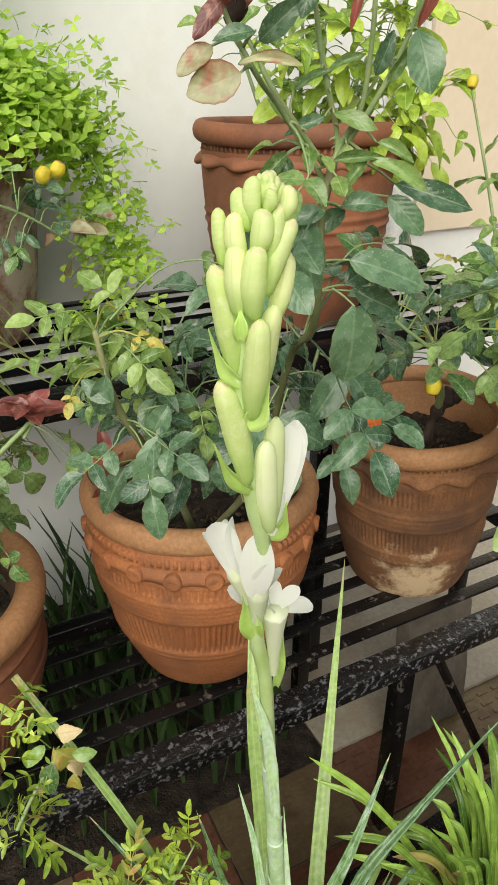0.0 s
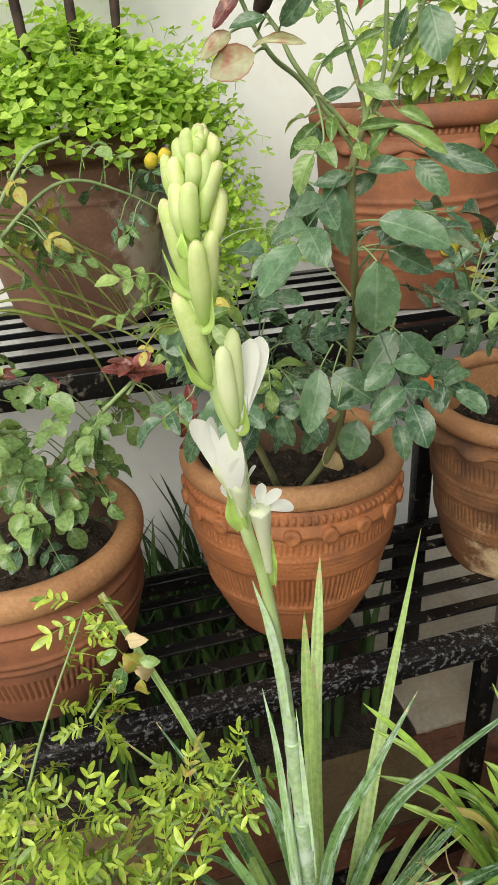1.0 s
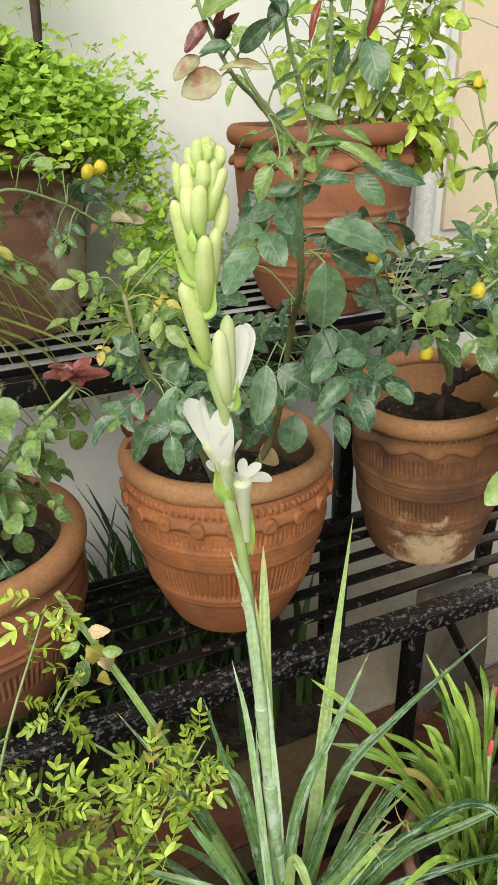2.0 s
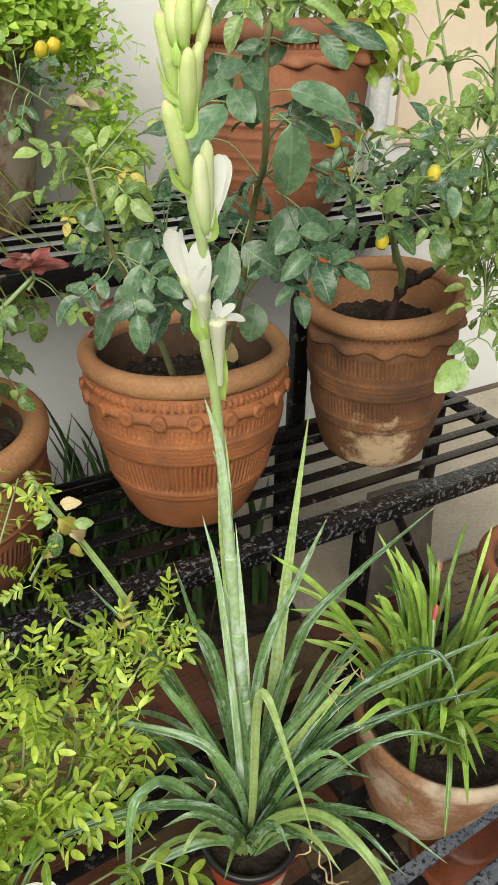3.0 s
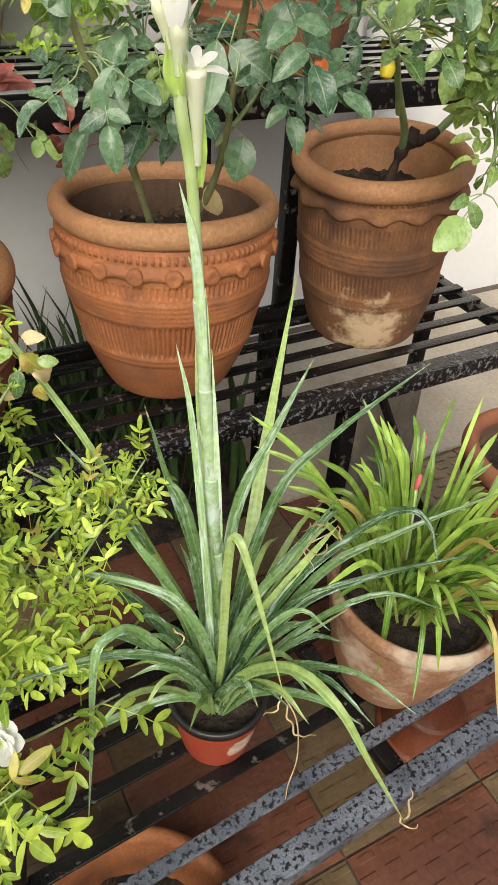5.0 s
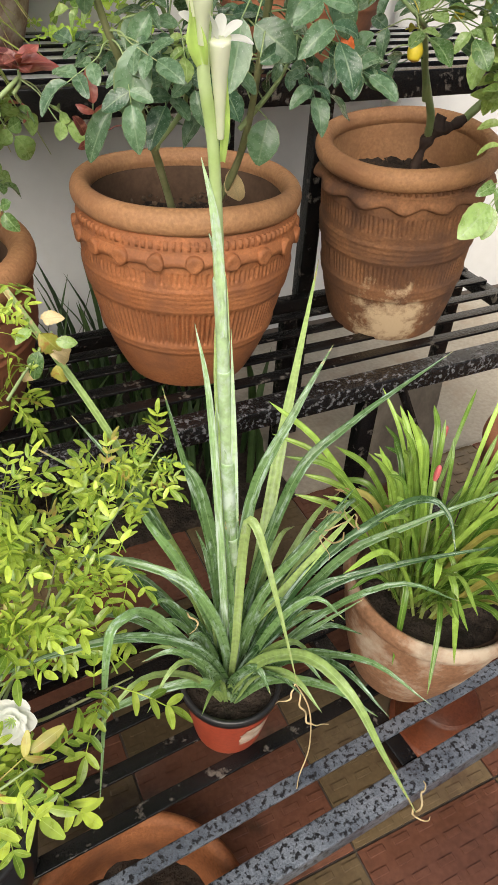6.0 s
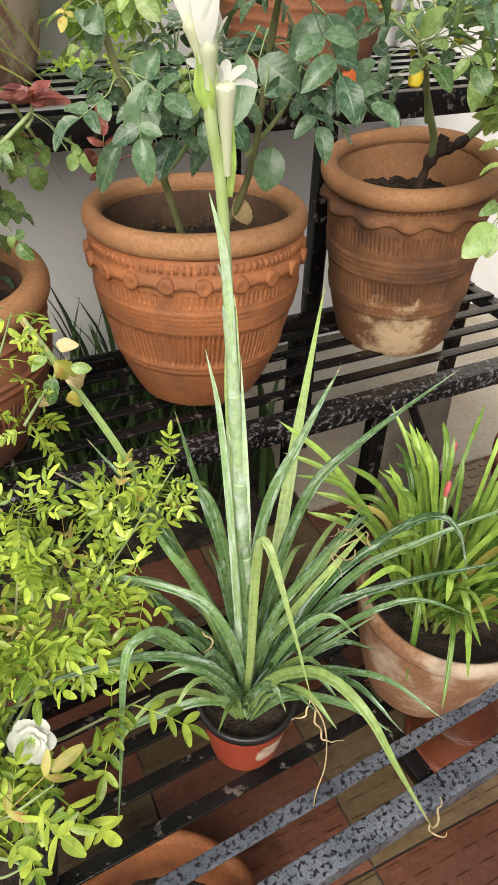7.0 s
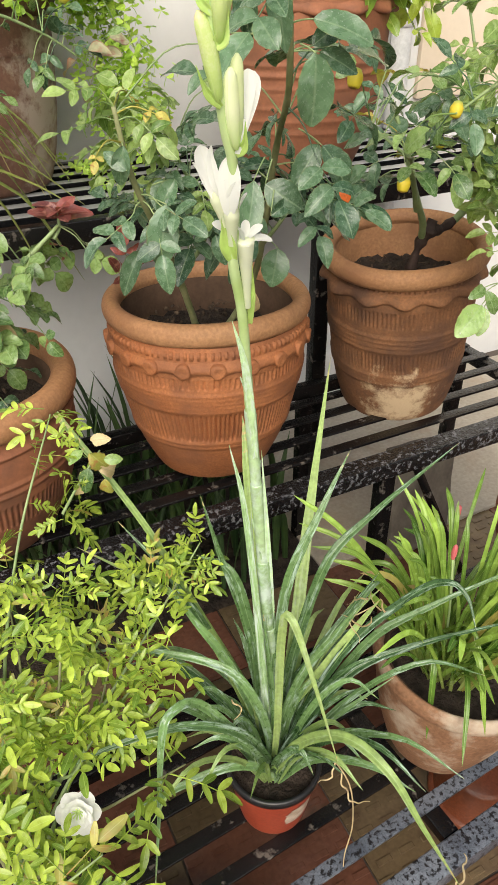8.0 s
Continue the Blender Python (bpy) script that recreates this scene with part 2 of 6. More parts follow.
ROSE_MID = leaf_material("mid_green_rose_leaf", (0.075, 0.155, 0.045), (0.235, 0.36, 0.11), (0.30, 0.42, 0.2), 0.28, 0.16, veins=7, patch=((0.30, 0.36, 0.16), 0.60, 0.84), margin=((0.36, 0.26, 0.10), 0.47), blot_scale=5, patch_scale=4.5, speck=(0.40, 0.46, 0.38))
ROSE_YOUNG = leaf_material("young_rose_leaf", (0.13, 0.245, 0.055), (0.33, 0.46, 0.14), (0.46, 0.58, 0.26), 0.30, 0.32, veins=7, patch=((0.48, 0.55, 0.30), 0.58, 0.8), margin=((0.40, 0.30, 0.10), 0.47), blot_scale=5, patch_scale=4.5)
ROSE_YELLOWING = leaf_material("yellowing_leaf", (0.34, 0.36, 0.07), (0.56, 0.50, 0.12), (0.5, 0.5, 0.2), 0.5, 0.3, veins=7, patch=((0.42, 0.22, 0.07), 0.56, 0.7), margin=((0.30, 0.14, 0.05), 0.44), blot_scale=4, patch_scale=3.5)
ROSE_BLUSH = leaf_material("blushing_leaf", (0.30, 0.25, 0.15), (0.42, 0.42, 0.25), (0.4, 0.3, 0.2), 0.34, 0.25, veins=7, patch=((0.36, 0.15, 0.10), 0.5, 0.7), margin=((0.26, 0.09, 0.05), 0.42), blot_scale=4, patch_scale=2.5)
ROSE_RED = leaf_material("red_rose_leaf", (0.13, 0.035, 0.035), (0.31, 0.085, 0.075), (0.48, 0.20, 0.15), 0.34, 0.28, veins=7, patch=((0.48, 0.24, 0.20), 0.56, 0.75), blot_scale=4, patch_scale=3.5)
BUSH_LEAF = leaf_material("bush_leaf", (0.16, 0.285, 0.035), (0.48, 0.61, 0.09), (0.50, 0.62, 0.2), 0.30, 0.24, veins=0.4, patch=((0.55, 0.58, 0.18), 0.62, 0.78), blot_scale=4, patch_scale=3.5)
BUSH_AGED = leaf_material("aged_bush_leaf", (0.30, 0.30, 0.06), (0.50, 0.46, 0.12), (0.5, 0.5, 0.2), 0.4, 0.2, veins=0.4, patch=((0.42, 0.24, 0.08), 0.55, 0.7), blot_scale=4, patch_scale=3.5)
CLOVER_LEAF = leaf_material("clover_leaf", (0.26, 0.46, 0.05), (0.50, 0.68, 0.12), (0.5, 0.68, 0.2), 0.45, 0.42, veins=3, blot_scale=4, patch_scale=3.5)
TUBEROSE_LEAF = leaf_material("tuberose_leaf", (0.04, 0.10, 0.032), (0.155, 0.275, 0.095), (0.26, 0.40, 0.18), 0.30, 0.08, veins=0.4, tip=((0.48, 0.40, 0.18), 0.98), streak=((0.37, 0.49, 0.40), 0.52, 0.66), blot_scale=130)
TUBEROSE_LIGHT = leaf_material("pale_tuberose_leaf", (0.27, 0.41, 0.11), (0.40, 0.54, 0.19), (0.44, 0.58, 0.27), 0.38, 0.2, veins=0.4, tip=((0.50, 0.40, 0.18), 0.955), streak=((0.48, 0.58, 0.40), 0.55, 0.75), blot_scale=130)
ARCHING = leaf_material("arching_leaf", (0.20, 0.27, 0.06), (0.40, 0.44, 0.13), (0.48, 0.52, 0.22), 0.4, 0.2, veins=0.4, tip=((0.50, 0.40, 0.18), 0.95))
LILY_LEAF = leaf_material("lily_leaf", (0.06, 0.16, 0.02), (0.33, 0.50, 0.09), (0.36, 0.52, 0.14), 0.24, 0.15, veins=0.3, foot=((0.34, 0.40, 0.12), 0.22))
AGED_LILY = leaf_material("yellowed_lily_leaf", (0.42, 0.38, 0.08), (0.55, 0.48, 0.14), (0.5, 0.45, 0.2), 0.5, 0.2, veins=0.3, tip=((0.45, 0.30, 0.14), 0.8))
DRY_LEAF = leaf_material("dry_leaf", (0.50, 0.36, 0.18), (0.72, 0.58, 0.35), (0.5, 0.4, 0.24), 0.75, 0.25, veins=5)
YELLOW = leaf_material("yellow_petal", (0.72, 0.55, 0.03), (0.82, 0.70, 0.07), (0.8, 0.55, 0.05), 0.5, 0.2, veins=3, foot=((0.36, 0.42, 0.10), 0.35), tip=((0.34, 0.16, 0.05), 0.93))
ORANGE = leaf_material("orange_leaf", (0.68, 0.14, 0.03), (0.75, 0.2, 0.05), (0.7, 0.25, 0.1), 0.5, 0.25, veins=5, blot_scale=4, patch_scale=3.5)
PINK = leaf_material("pink_bud", (0.55, 0.09, 0.11), (0.65, 0.15, 0.16), (0.7, 0.3, 0.3), 0.45, 0.2, veins=3)
PETAL = leaf_material("white_petal", (0.90, 0.91, 0.88), (0.93, 0.94, 0.92), (0.90, 0.91, 0.85), 0.5, 0.48, veins=0.3, glow=(1.0, 1.0, 0.97), blot_scale=2, mottle=0.06)
TRUMPET = leaf_material("creamy_trumpet", (0.88, 0.90, 0.78), (0.92, 0.93, 0.84), (0.88, 0.90, 0.76), 0.48, 0.45, veins=0.3, glow=(1.0, 1.02, 0.92), foot=((0.84, 0.88, 0.68), 0.15), blot_scale=2, mottle=0.06)
BUD_GREEN = leaf_material("green_bud", (0.72, 0.83, 0.36), (0.84, 0.91, 0.50), (0.72, 0.84, 0.38), 0.42, 0.42, veins=0.2, tip=((0.82, 0.74, 0.50), 0.95), glow=(1.05, 1.1, 0.7), streak=((0.88, 0.92, 0.64), 0.45, 0.75), foot=((0.56, 0.74, 0.24), 0.55), mottle=0.12)
BUD_PALE = leaf_material("pale_bud", (0.82, 0.88, 0.54), (0.88, 0.92, 0.66), (0.78, 0.86, 0.5), 0.45, 0.4, veins=0.2, glow=(1.05, 1.1, 0.8), foot=((0.66, 0.80, 0.36), 0.5), mottle=0.1)
SHEATH = leaf_material("leaf_sheath", (0.30, 0.48, 0.20), (0.45, 0.62, 0.34), (0.5, 0.66, 0.4), 0.38, 0.12, veins=0.3, streak=((0.58, 0.70, 0.60), 0.46, 0.62), blot_scale=110)
BRACT = leaf_material("bract", (0.42, 0.60, 0.14), (0.52, 0.68, 0.22), (0.5, 0.66, 0.25), 0.42, 0.28, veins=0.3)


# ---- mesh tools ----
def part(name, bm, material, parent=None, label="", smooth=True):
    me = bpy.data.meshes.new(name)
    bm.to_mesh(me)
    bm.free()
    if smooth:
        me.shade_smooth()
    me.materials.append(material)
    return piece(name, me, parent, label)


def piece(name, me, parent=None, label="", m=None):
    ob = new(name, me)
    if parent is not None:
        ob.parent = parent
    if m is not None:
        ob.matrix_basis = m
    return tagged(ob, label)


def thing(name, label, category, at=(0, 0, 0), group="", kind="", m=None):
    ob = tagged(new(name), label, category, group, kind)
    ob.empty_display_size = 0.05
    ob.matrix_basis = m if m is not None else pose(*at)
    return ob


def box(bm, x0, x1, y0, y1, z0, z1, bevel=0.0):
    vs = bmesh.ops.create_cube(bm, size=1, matrix=Matrix.LocRotScale(((x0 + x1) / 2, (y0 + y1) / 2, (z0 + z1) / 2), None, (x1 - x0, y1 - y0, z1 - z0)))["verts"]
    if bevel:
        es = list({e for v in vs for e in v.link_edges})
        bmesh.ops.bevel(bm, geom=es, offset=bevel, segments=2, affect="EDGES", profile=0.6)
    return bm


def lathe(profile, segs=96, wave=None):
    """Turned body. profile: (radius, height) from the foot up. wave(i, angle, radius, height) may shift a point."""
    bm = bmesh.new()
    rings = []
    for i, (r, z) in enumerate(profile):
        ring = []
        for k in range(segs):
            a = 2 * math.pi * k / segs
            rr, zz = wave(i, a, r, z) if wave else (r, z)
            ring.append(bm.verts.new((rr * math.cos(a), rr * math.sin(a), zz)))
        rings.append(ring)
    for r0, r1 in zip(rings, rings[1:]):
        for k in range(segs):
            bm.faces.new((r0[k], r0[(k + 1) % segs], r1[(k + 1) % segs], r1[k]))
    return bm


def disc(r, z=0.0, rings=10, segs=40, rough=0.0, seed=0):
    bm = bmesh.new()
    mid = bm.verts.new((0, 0, z))
    last = None
    for i in range(1, rings + 1):
        ring = []
        for k in range(segs):
            a = 2 * math.pi * k / segs
            p = Vector((r * i / rings * math.cos(a), r * i / rings * math.sin(a), 0))
            p.z = z + rough * noise.fractal(p * 38 + Vector((seed * 3.1, 0, 0)), 0.8, 2.0, 4)
            ring.append(bm.verts.new(p))
        for k in range(segs):
            if last is None:
                bm.faces.new((mid, ring[k], ring[(k + 1) % segs]))
            else:
                bm.faces.new((last[k], ring[k], ring[(k + 1) % segs], last[(k + 1) % segs]))
        last = ring
    return bm


def spline(points, n):
    """n + 1 points on a smooth curve through the given ones."""
    p = [Vector(q) for q in points]
    if len(p) == 2:
        return [p[0].lerp(p[1], i / n) for i in range(n + 1)]
    p = [2 * p[0] - p[1]] + p + [2 * p[-1] - p[-2]]
    out, spans = [], len(p) - 3
    for i in range(n + 1):
        s = min(i / n * spans, spans - 1e-6)
        k, t = int(s), s - int(s)
        a, b, c, d = p[k:k + 4]
        out.append(0.5 * (2 * b + (c - a) * t + (2 * a - 5 * b + 4 * c - d) * t * t + (3 * b - a - 3 * c + d) * t ** 3))
    return out


def tube(points, radii, segs=8, bm=None, n=None, knobbly=0.0):
    """A round stem through the points; radii are spread along it."""
    bm = bm or bmesh.new()
    uv = bm.loops.layers.uv.verify()
    line = spline(points, n or 5 * (len(points) - 1))
    side = Vector((1, 0.3, 0.2))
    last = None
    run = [0.0]
    for p, q in zip(line, line[1:]):
        run.append(run[-1] + (q - p).length)
    for i, p in enumerate(line):
        way = (line[min(i + 1, len(line) - 1)] - line[max(i - 1, 0)]).normalized()
        x = (side - way * side.dot(way)).normalized()
        y = way.cross(x)
        side = x
        s = i / (len(line) - 1) * (len(radii) - 1)
        k = min(int(s), len(radii) - 2)
        r = radii[k] + (radii[k + 1] - radii[k]) * (s - k)
        if knobbly:
            r *= 1 + knobbly * noise.noise(p * 60)
        ring = [bm.verts.new(p + r * (math.cos(2 * math.pi * j / segs) * x + math.sin(2 * math.pi * j / segs) * y)) for j in range(segs)]
        if last:
            for j in range(segs):
                f = bm.faces.new((last[j], last[(j + 1) % segs], ring[(j + 1) % segs], ring[j]))
                for lp, (a, b) in zip(f.loops, ((i - 1, j), (i - 1, j + 1), (i, j + 1), (i, j))):
                    lp[uv].uv = (2.0 * run[a], 0.06 + 0.38 * abs(2 * b / segs - 1))
        last = ring
    bm.faces.new(last)
    return bm


def blade(points, width, fold=0.35, thick=0.0012, n=18, up=(0, 0, 1), shape=None, bm=None, twist=0.0):
    """A long leaf: a channelled strip with thickness along a curve, tapered to its tip."""
    bm = bm or bmesh.new()
    uv = bm.loops.layers.uv.verify()
    line = spline(points, n)
    shape = shape or (lambda s: (0.75 + 0.5 * min(s * 3, 1) * (1 - s)) * min(1.0, (1 - s) * 2.6) ** 0.7)
    rows, last_x = [], None
    for i, p in enumerate(line):
        s = i / n
        way = (line[min(i + 1, n)] - line[max(i - 1, 0)]).normalized()
        x = way.cross(Vector(up))
        x = x.normalized() if x.length > 0.05 else (last_x or Vector((1, 0, 0)))
        if last_x and x.dot(last_x) < 0:
            x = -x
        last_x = x
        if twist:
            x = Matrix.Rotation(twist * s, 3, way) @ x
        nrm = x.cross(way).normalized()
        w = max(width * shape(s), 0.0004) / 2
        across = []
        for v in (-1, -0.5, 0, 0.5, 1):
            across.append(p + x * (w * v) + nrm * (fold * w * (abs(v) ** 1.6)))
        top = [bm.verts.new(q) for q in across]
        low = [bm.verts.new(q - nrm * thick * (1 - 0.7 * abs(v))) for q, v in zip(across, (-1, -0.5, 0, 0.5, 1))]
        rows.append((top, low))
    for i in range(n):
        (t0, l0), (t1, l1) = rows[i], rows[i + 1]
        for j in range(4):
            for quad, flip in (((t0[j], t0[j + 1], t1[j + 1], t1[j]), False), ((l0[j + 1], l0[j], l1[j], l1[j + 1]), True)):
                f = bm.faces.new(quad)
                cs = ((i, j), (i, j + 1), (i + 1, j + 1), (i + 1, j)) if not flip else ((i, j + 1), (i, j), (i + 1, j), (i + 1, j + 1))
                for lp, (a, b) in zip(f.loops, cs):
                    lp[uv].uv = (a / n, b / 4)
        for j, k in ((0, 0), (4, 4)):
            bm.faces.new((t0[j], t1[j], l1[j], l0[j]) if j == 0 else (t1[j], t0[j], l0[j], l1[j]))
    return bm


def leaflet_mesh(name, material, length=1.0, width=0.55, n=7, curl=0.12, cup=0.18, point=1.0, saw=0.0, wave=0.03, seed=0, blunt=False, oval=False, spoon=False):
    """A flat-lying leaf from the origin along +x, its face up: ovate, folded at the midrib, tip bent down."""
    rnd = random.Random(seed)
    bm = bmesh.new()
    uv = bm.loops.layers.uv.verify()
    rows = []
    for i in range(n + 1):
        s = i / n
        w = width / 2 * (math.sin(math.pi * min(s ** 0.72, 1)) ** 0.8) * (1 + (saw if i % 2 else -saw))
        if oval:
            w = width / 2 * (math.sin(math.pi * min(s ** 0.93, 1)) ** 0.62) * (1 + (saw if i % 2 else -saw))
        if blunt:
            w = width / 2 * (0.35 + 0.65 * math.sin(math.pi / 2 * min(1, s / 0.6))) * math.sqrt(max(0.02, 1 - max(0, (s - 0.6) / 0.4) ** 2))
        elif spoon:
            w = width / 2 * (0.22 + 0.78 * math.sin(math.pi / 2 * min(1, s / 0.78)) ** 1.6) * math.sqrt(max(0.03, 1 - max(0, (s - 0.78) / 0.22) ** 2))
        elif i == n:
            w = 0.03 if oval else 0.004
        if i == 0:
            w = 0.012
        z0 = -curl * s * s * length + 0.04 * math.sin(s * 3.1)
        row = []
        for v in (-1, -0.5, 0, 0.5, 1):
            z = z0 + cup * w * (v * v if blunt or spoon else abs(v) ** 1.4) + wave * math.sin(s * 7 + v * 2 + seed) * abs(v)
            row.append((bm.verts.new((s * length, v * w, z)), (s, 0.5 + v / 2)))
        rows.append(row)
    for i in range(n):
        for j in range(4):
            quad = (rows[i][j], rows[i + 1][j], rows[i + 1][j + 1], rows[i][j + 1])
            f = bm.faces.new([q[0] for q in quad])
            for lp, q in zip(f.loops, quad):
                lp[uv].uv = q[1]
    bmesh.ops.recalc_face_normals(bm, faces=bm.faces)
    me = bpy.data.meshes.new(name)
    bm.to_mesh(me)
    bm.free()
    me.shade_smooth()
    me.materials.append(material)
    return me


def aim(at, way, up=(0, 0, 1), size=1.0, roll=0.0):
    """A pose whose x axis runs along way, with its z axis as near to up as can be."""
    x = Vector(way).normalized()
    z = Vector(up) - x * Vector(up).dot(x)
    z = z.normalized() if z.length > 1e-3 else Vector((0, 1, 0))
    y = z.cross(x)
    rot = Matrix((x, y, z)).transposed().to_4x4()
    return Matrix.Translation(at) @ rot @ Matrix.Rotation(roll, 4, "X") @ Matrix.Scale(size, 4)


# ---- setting ----
floor = thing("floor", "red and tan square floor tiles, wet and stained", "floor", kind="structure")
bm = bmesh.new()
box(bm, -60, 60, -60, 60, -0.3, -0.006)
part("screed", bm, GROUT, floor, smooth=False)
wall_back = thing("wall_back", "white plastered wall with faint stains", "wall", kind="structure")
part("plaster", box(bmesh.new(), -4, 5.0, WALL_Y, WALL_Y + 0.2, -0.006, 3.2), WALL_WHITE, wall_back, smooth=False)
wall_side = thing("wall_side", "beige plastered panel on the upper white wall", "wall", kind="structure")
part("plaster", box(bmesh.new(), 1.47, 4.99, WALL_Y - 0.02, WALL_Y - 0.001, 1.02, 3.19, 0.004), WALL_BEIGE, wall_side, smooth=False)
# unseen wall, added to hold back low sky light from the front
wall_sky_block = thing("wall_sky_block", "plain pale wall added unseen behind the camera to block low sky", "wall", kind="structure")
part("plaster", box(bmesh.new(), -6, 6, -3.4, -3.2, -0.006, 1.9), WALL_BEIGE, wall_sky_block, smooth=False)
tagged(part("soil_bed", box(bmesh.new(), -4, 0.70, 0.98, WALL_Y - 0.004, -0.006, 0.011, 0.004), SOIL, smooth=False), "dark wet soil along the foot of the wall", "ground", kind="structure")
cement = tagged(part("ground_strip", box(bmesh.new(), 0.702, 5.0, 0.98, WALL_Y - 0.062, -0.006, 0.012, 0.004), CEMENT, smooth=False), "stained beige cement strip along the wall", "ground", kind="structure")

# ---- the tiered plant stand ----
stand = thing("plant_stand", "black-painted iron plant stand in three tiers, paint chipped and wet", "plant stand")
X0, X1 = -0.9, 1.24
TIERS = (("low", Z_A, 0.155, 0.62, 0.0415, 0.07, 0.024, 1.05), ("middle", Z_B, 0.765, 1.16, 0.045, 0.067, 0.026, X1), ("top", Z_C, 1.20, 1.76, 0.03, 0.078, 0.034, X1 + 0.2))
ASKEW = Matrix.Translation((0.22, 0.2, 0)) @ Matrix.Rotation(radians(4.2), 4, "Z") @ Matrix.Translation((-0.22, -0.2, 0))


def bar(name, x0, x1, y0, y1, z0, z1, bevel, material):
    """A straight bar of the stand; those of the low tier stand askew."""
    ob = part(name, box(bmesh.new(), x0, x1, y0, y1, z0, z1, bevel), material, stand)
    if y1 < 0.7:
        ob.matrix_basis = ASKEW


for _, z, y0, y1, rail_w, pitch, slat_w, xe in TIERS:
    bar("front_rail", X0, xe, y0, y0 + rail_w, z - 0.04 if z < 0.9 else z - 0.055, z, 0.003, PAINT_WORN_SKY if z < 0.3 else PAINT_CHIPPED_GLINTS if z < 0.9 else PAINT_BLACK)
    bar("back_rail", X0, xe, y1 - 0.03, y1, z - 0.035, z - 0.0035, 0.003, PAINT_BLACK)
    for x in (X0, xe - 0.035):
        bar("end_rail", x, x + 0.035, y0 + rail_w + 0.001, y1 - 0.031, z - 0.035, z - 0.0065, 0.003, PAINT_BLACK)
    y = y0 + rail_w + pitch - slat_w
    while y < y1 - slat_w - 0.03:
        bar("slat", X0 + 0.004, xe - 0.004, y, y + slat_w, z - (0.006 if z < 0.9 else 0.03), z, 0.0015, (PAINT_WORN_SKY if z < 0.3 and y < 0.3 else PAINT_BLACK) if z < 0.9 else PAINT_SKY_SHEEN)
        y += pitch
for x in (-0.72, 0.785):
    bar("leg", x, x + 0.04, 1.215, 1.25, -0.004, Z_C - 0.056, 0.003, PAINT_BLACK)
    bar("leg", x, x + 0.035, 1.70, 1.735, -0.004, Z_C - 0.036, 0.003, PAINT_BLACK)
for x in (-0.72, 0.70, 1.2):
    bar("leg", x, x + 0.035, 0.772, 0.805, -0.004, Z_B - 0.041, 0.003, PAINT_BLACK)
    bar("leg", x, x + 0.035, 1.125, 1.155, -0.004, Z_B - 0.037, 0.003, PAINT_BLACK)
for x in (-0.72, 0.98):
    bar("leg", x, x + 0.03, 0.16, 0.19, -0.004, Z_A - 0.041, 0.003, PAINT_BLACK)
    bar("leg", x, x + 0.03, 0.585, 0.615, -0.004, Z_A - 0.037, 0.003, PAINT_BLACK)
for x in (-0.72, 0.46, 0.98):
    bar("cross_bar", x, x + 0.03, 0.198, 0.584, Z_A - 0.03, Z_A - 0.0068, 0.002, PAINT_BLACK)
part("brace", tube([(0.79, 0.79, Z_B - 0.03), (1.02, 0.79, 0.02)], [0.011, 0.011], 6), PAINT_BLACK, stand)


# ---- pots ----
def smooth_profile(points, n=6):
    return [(p.x, p.y) for p in spline([(r, z, 0) for r, z in points], n * (len(points) - 1))]


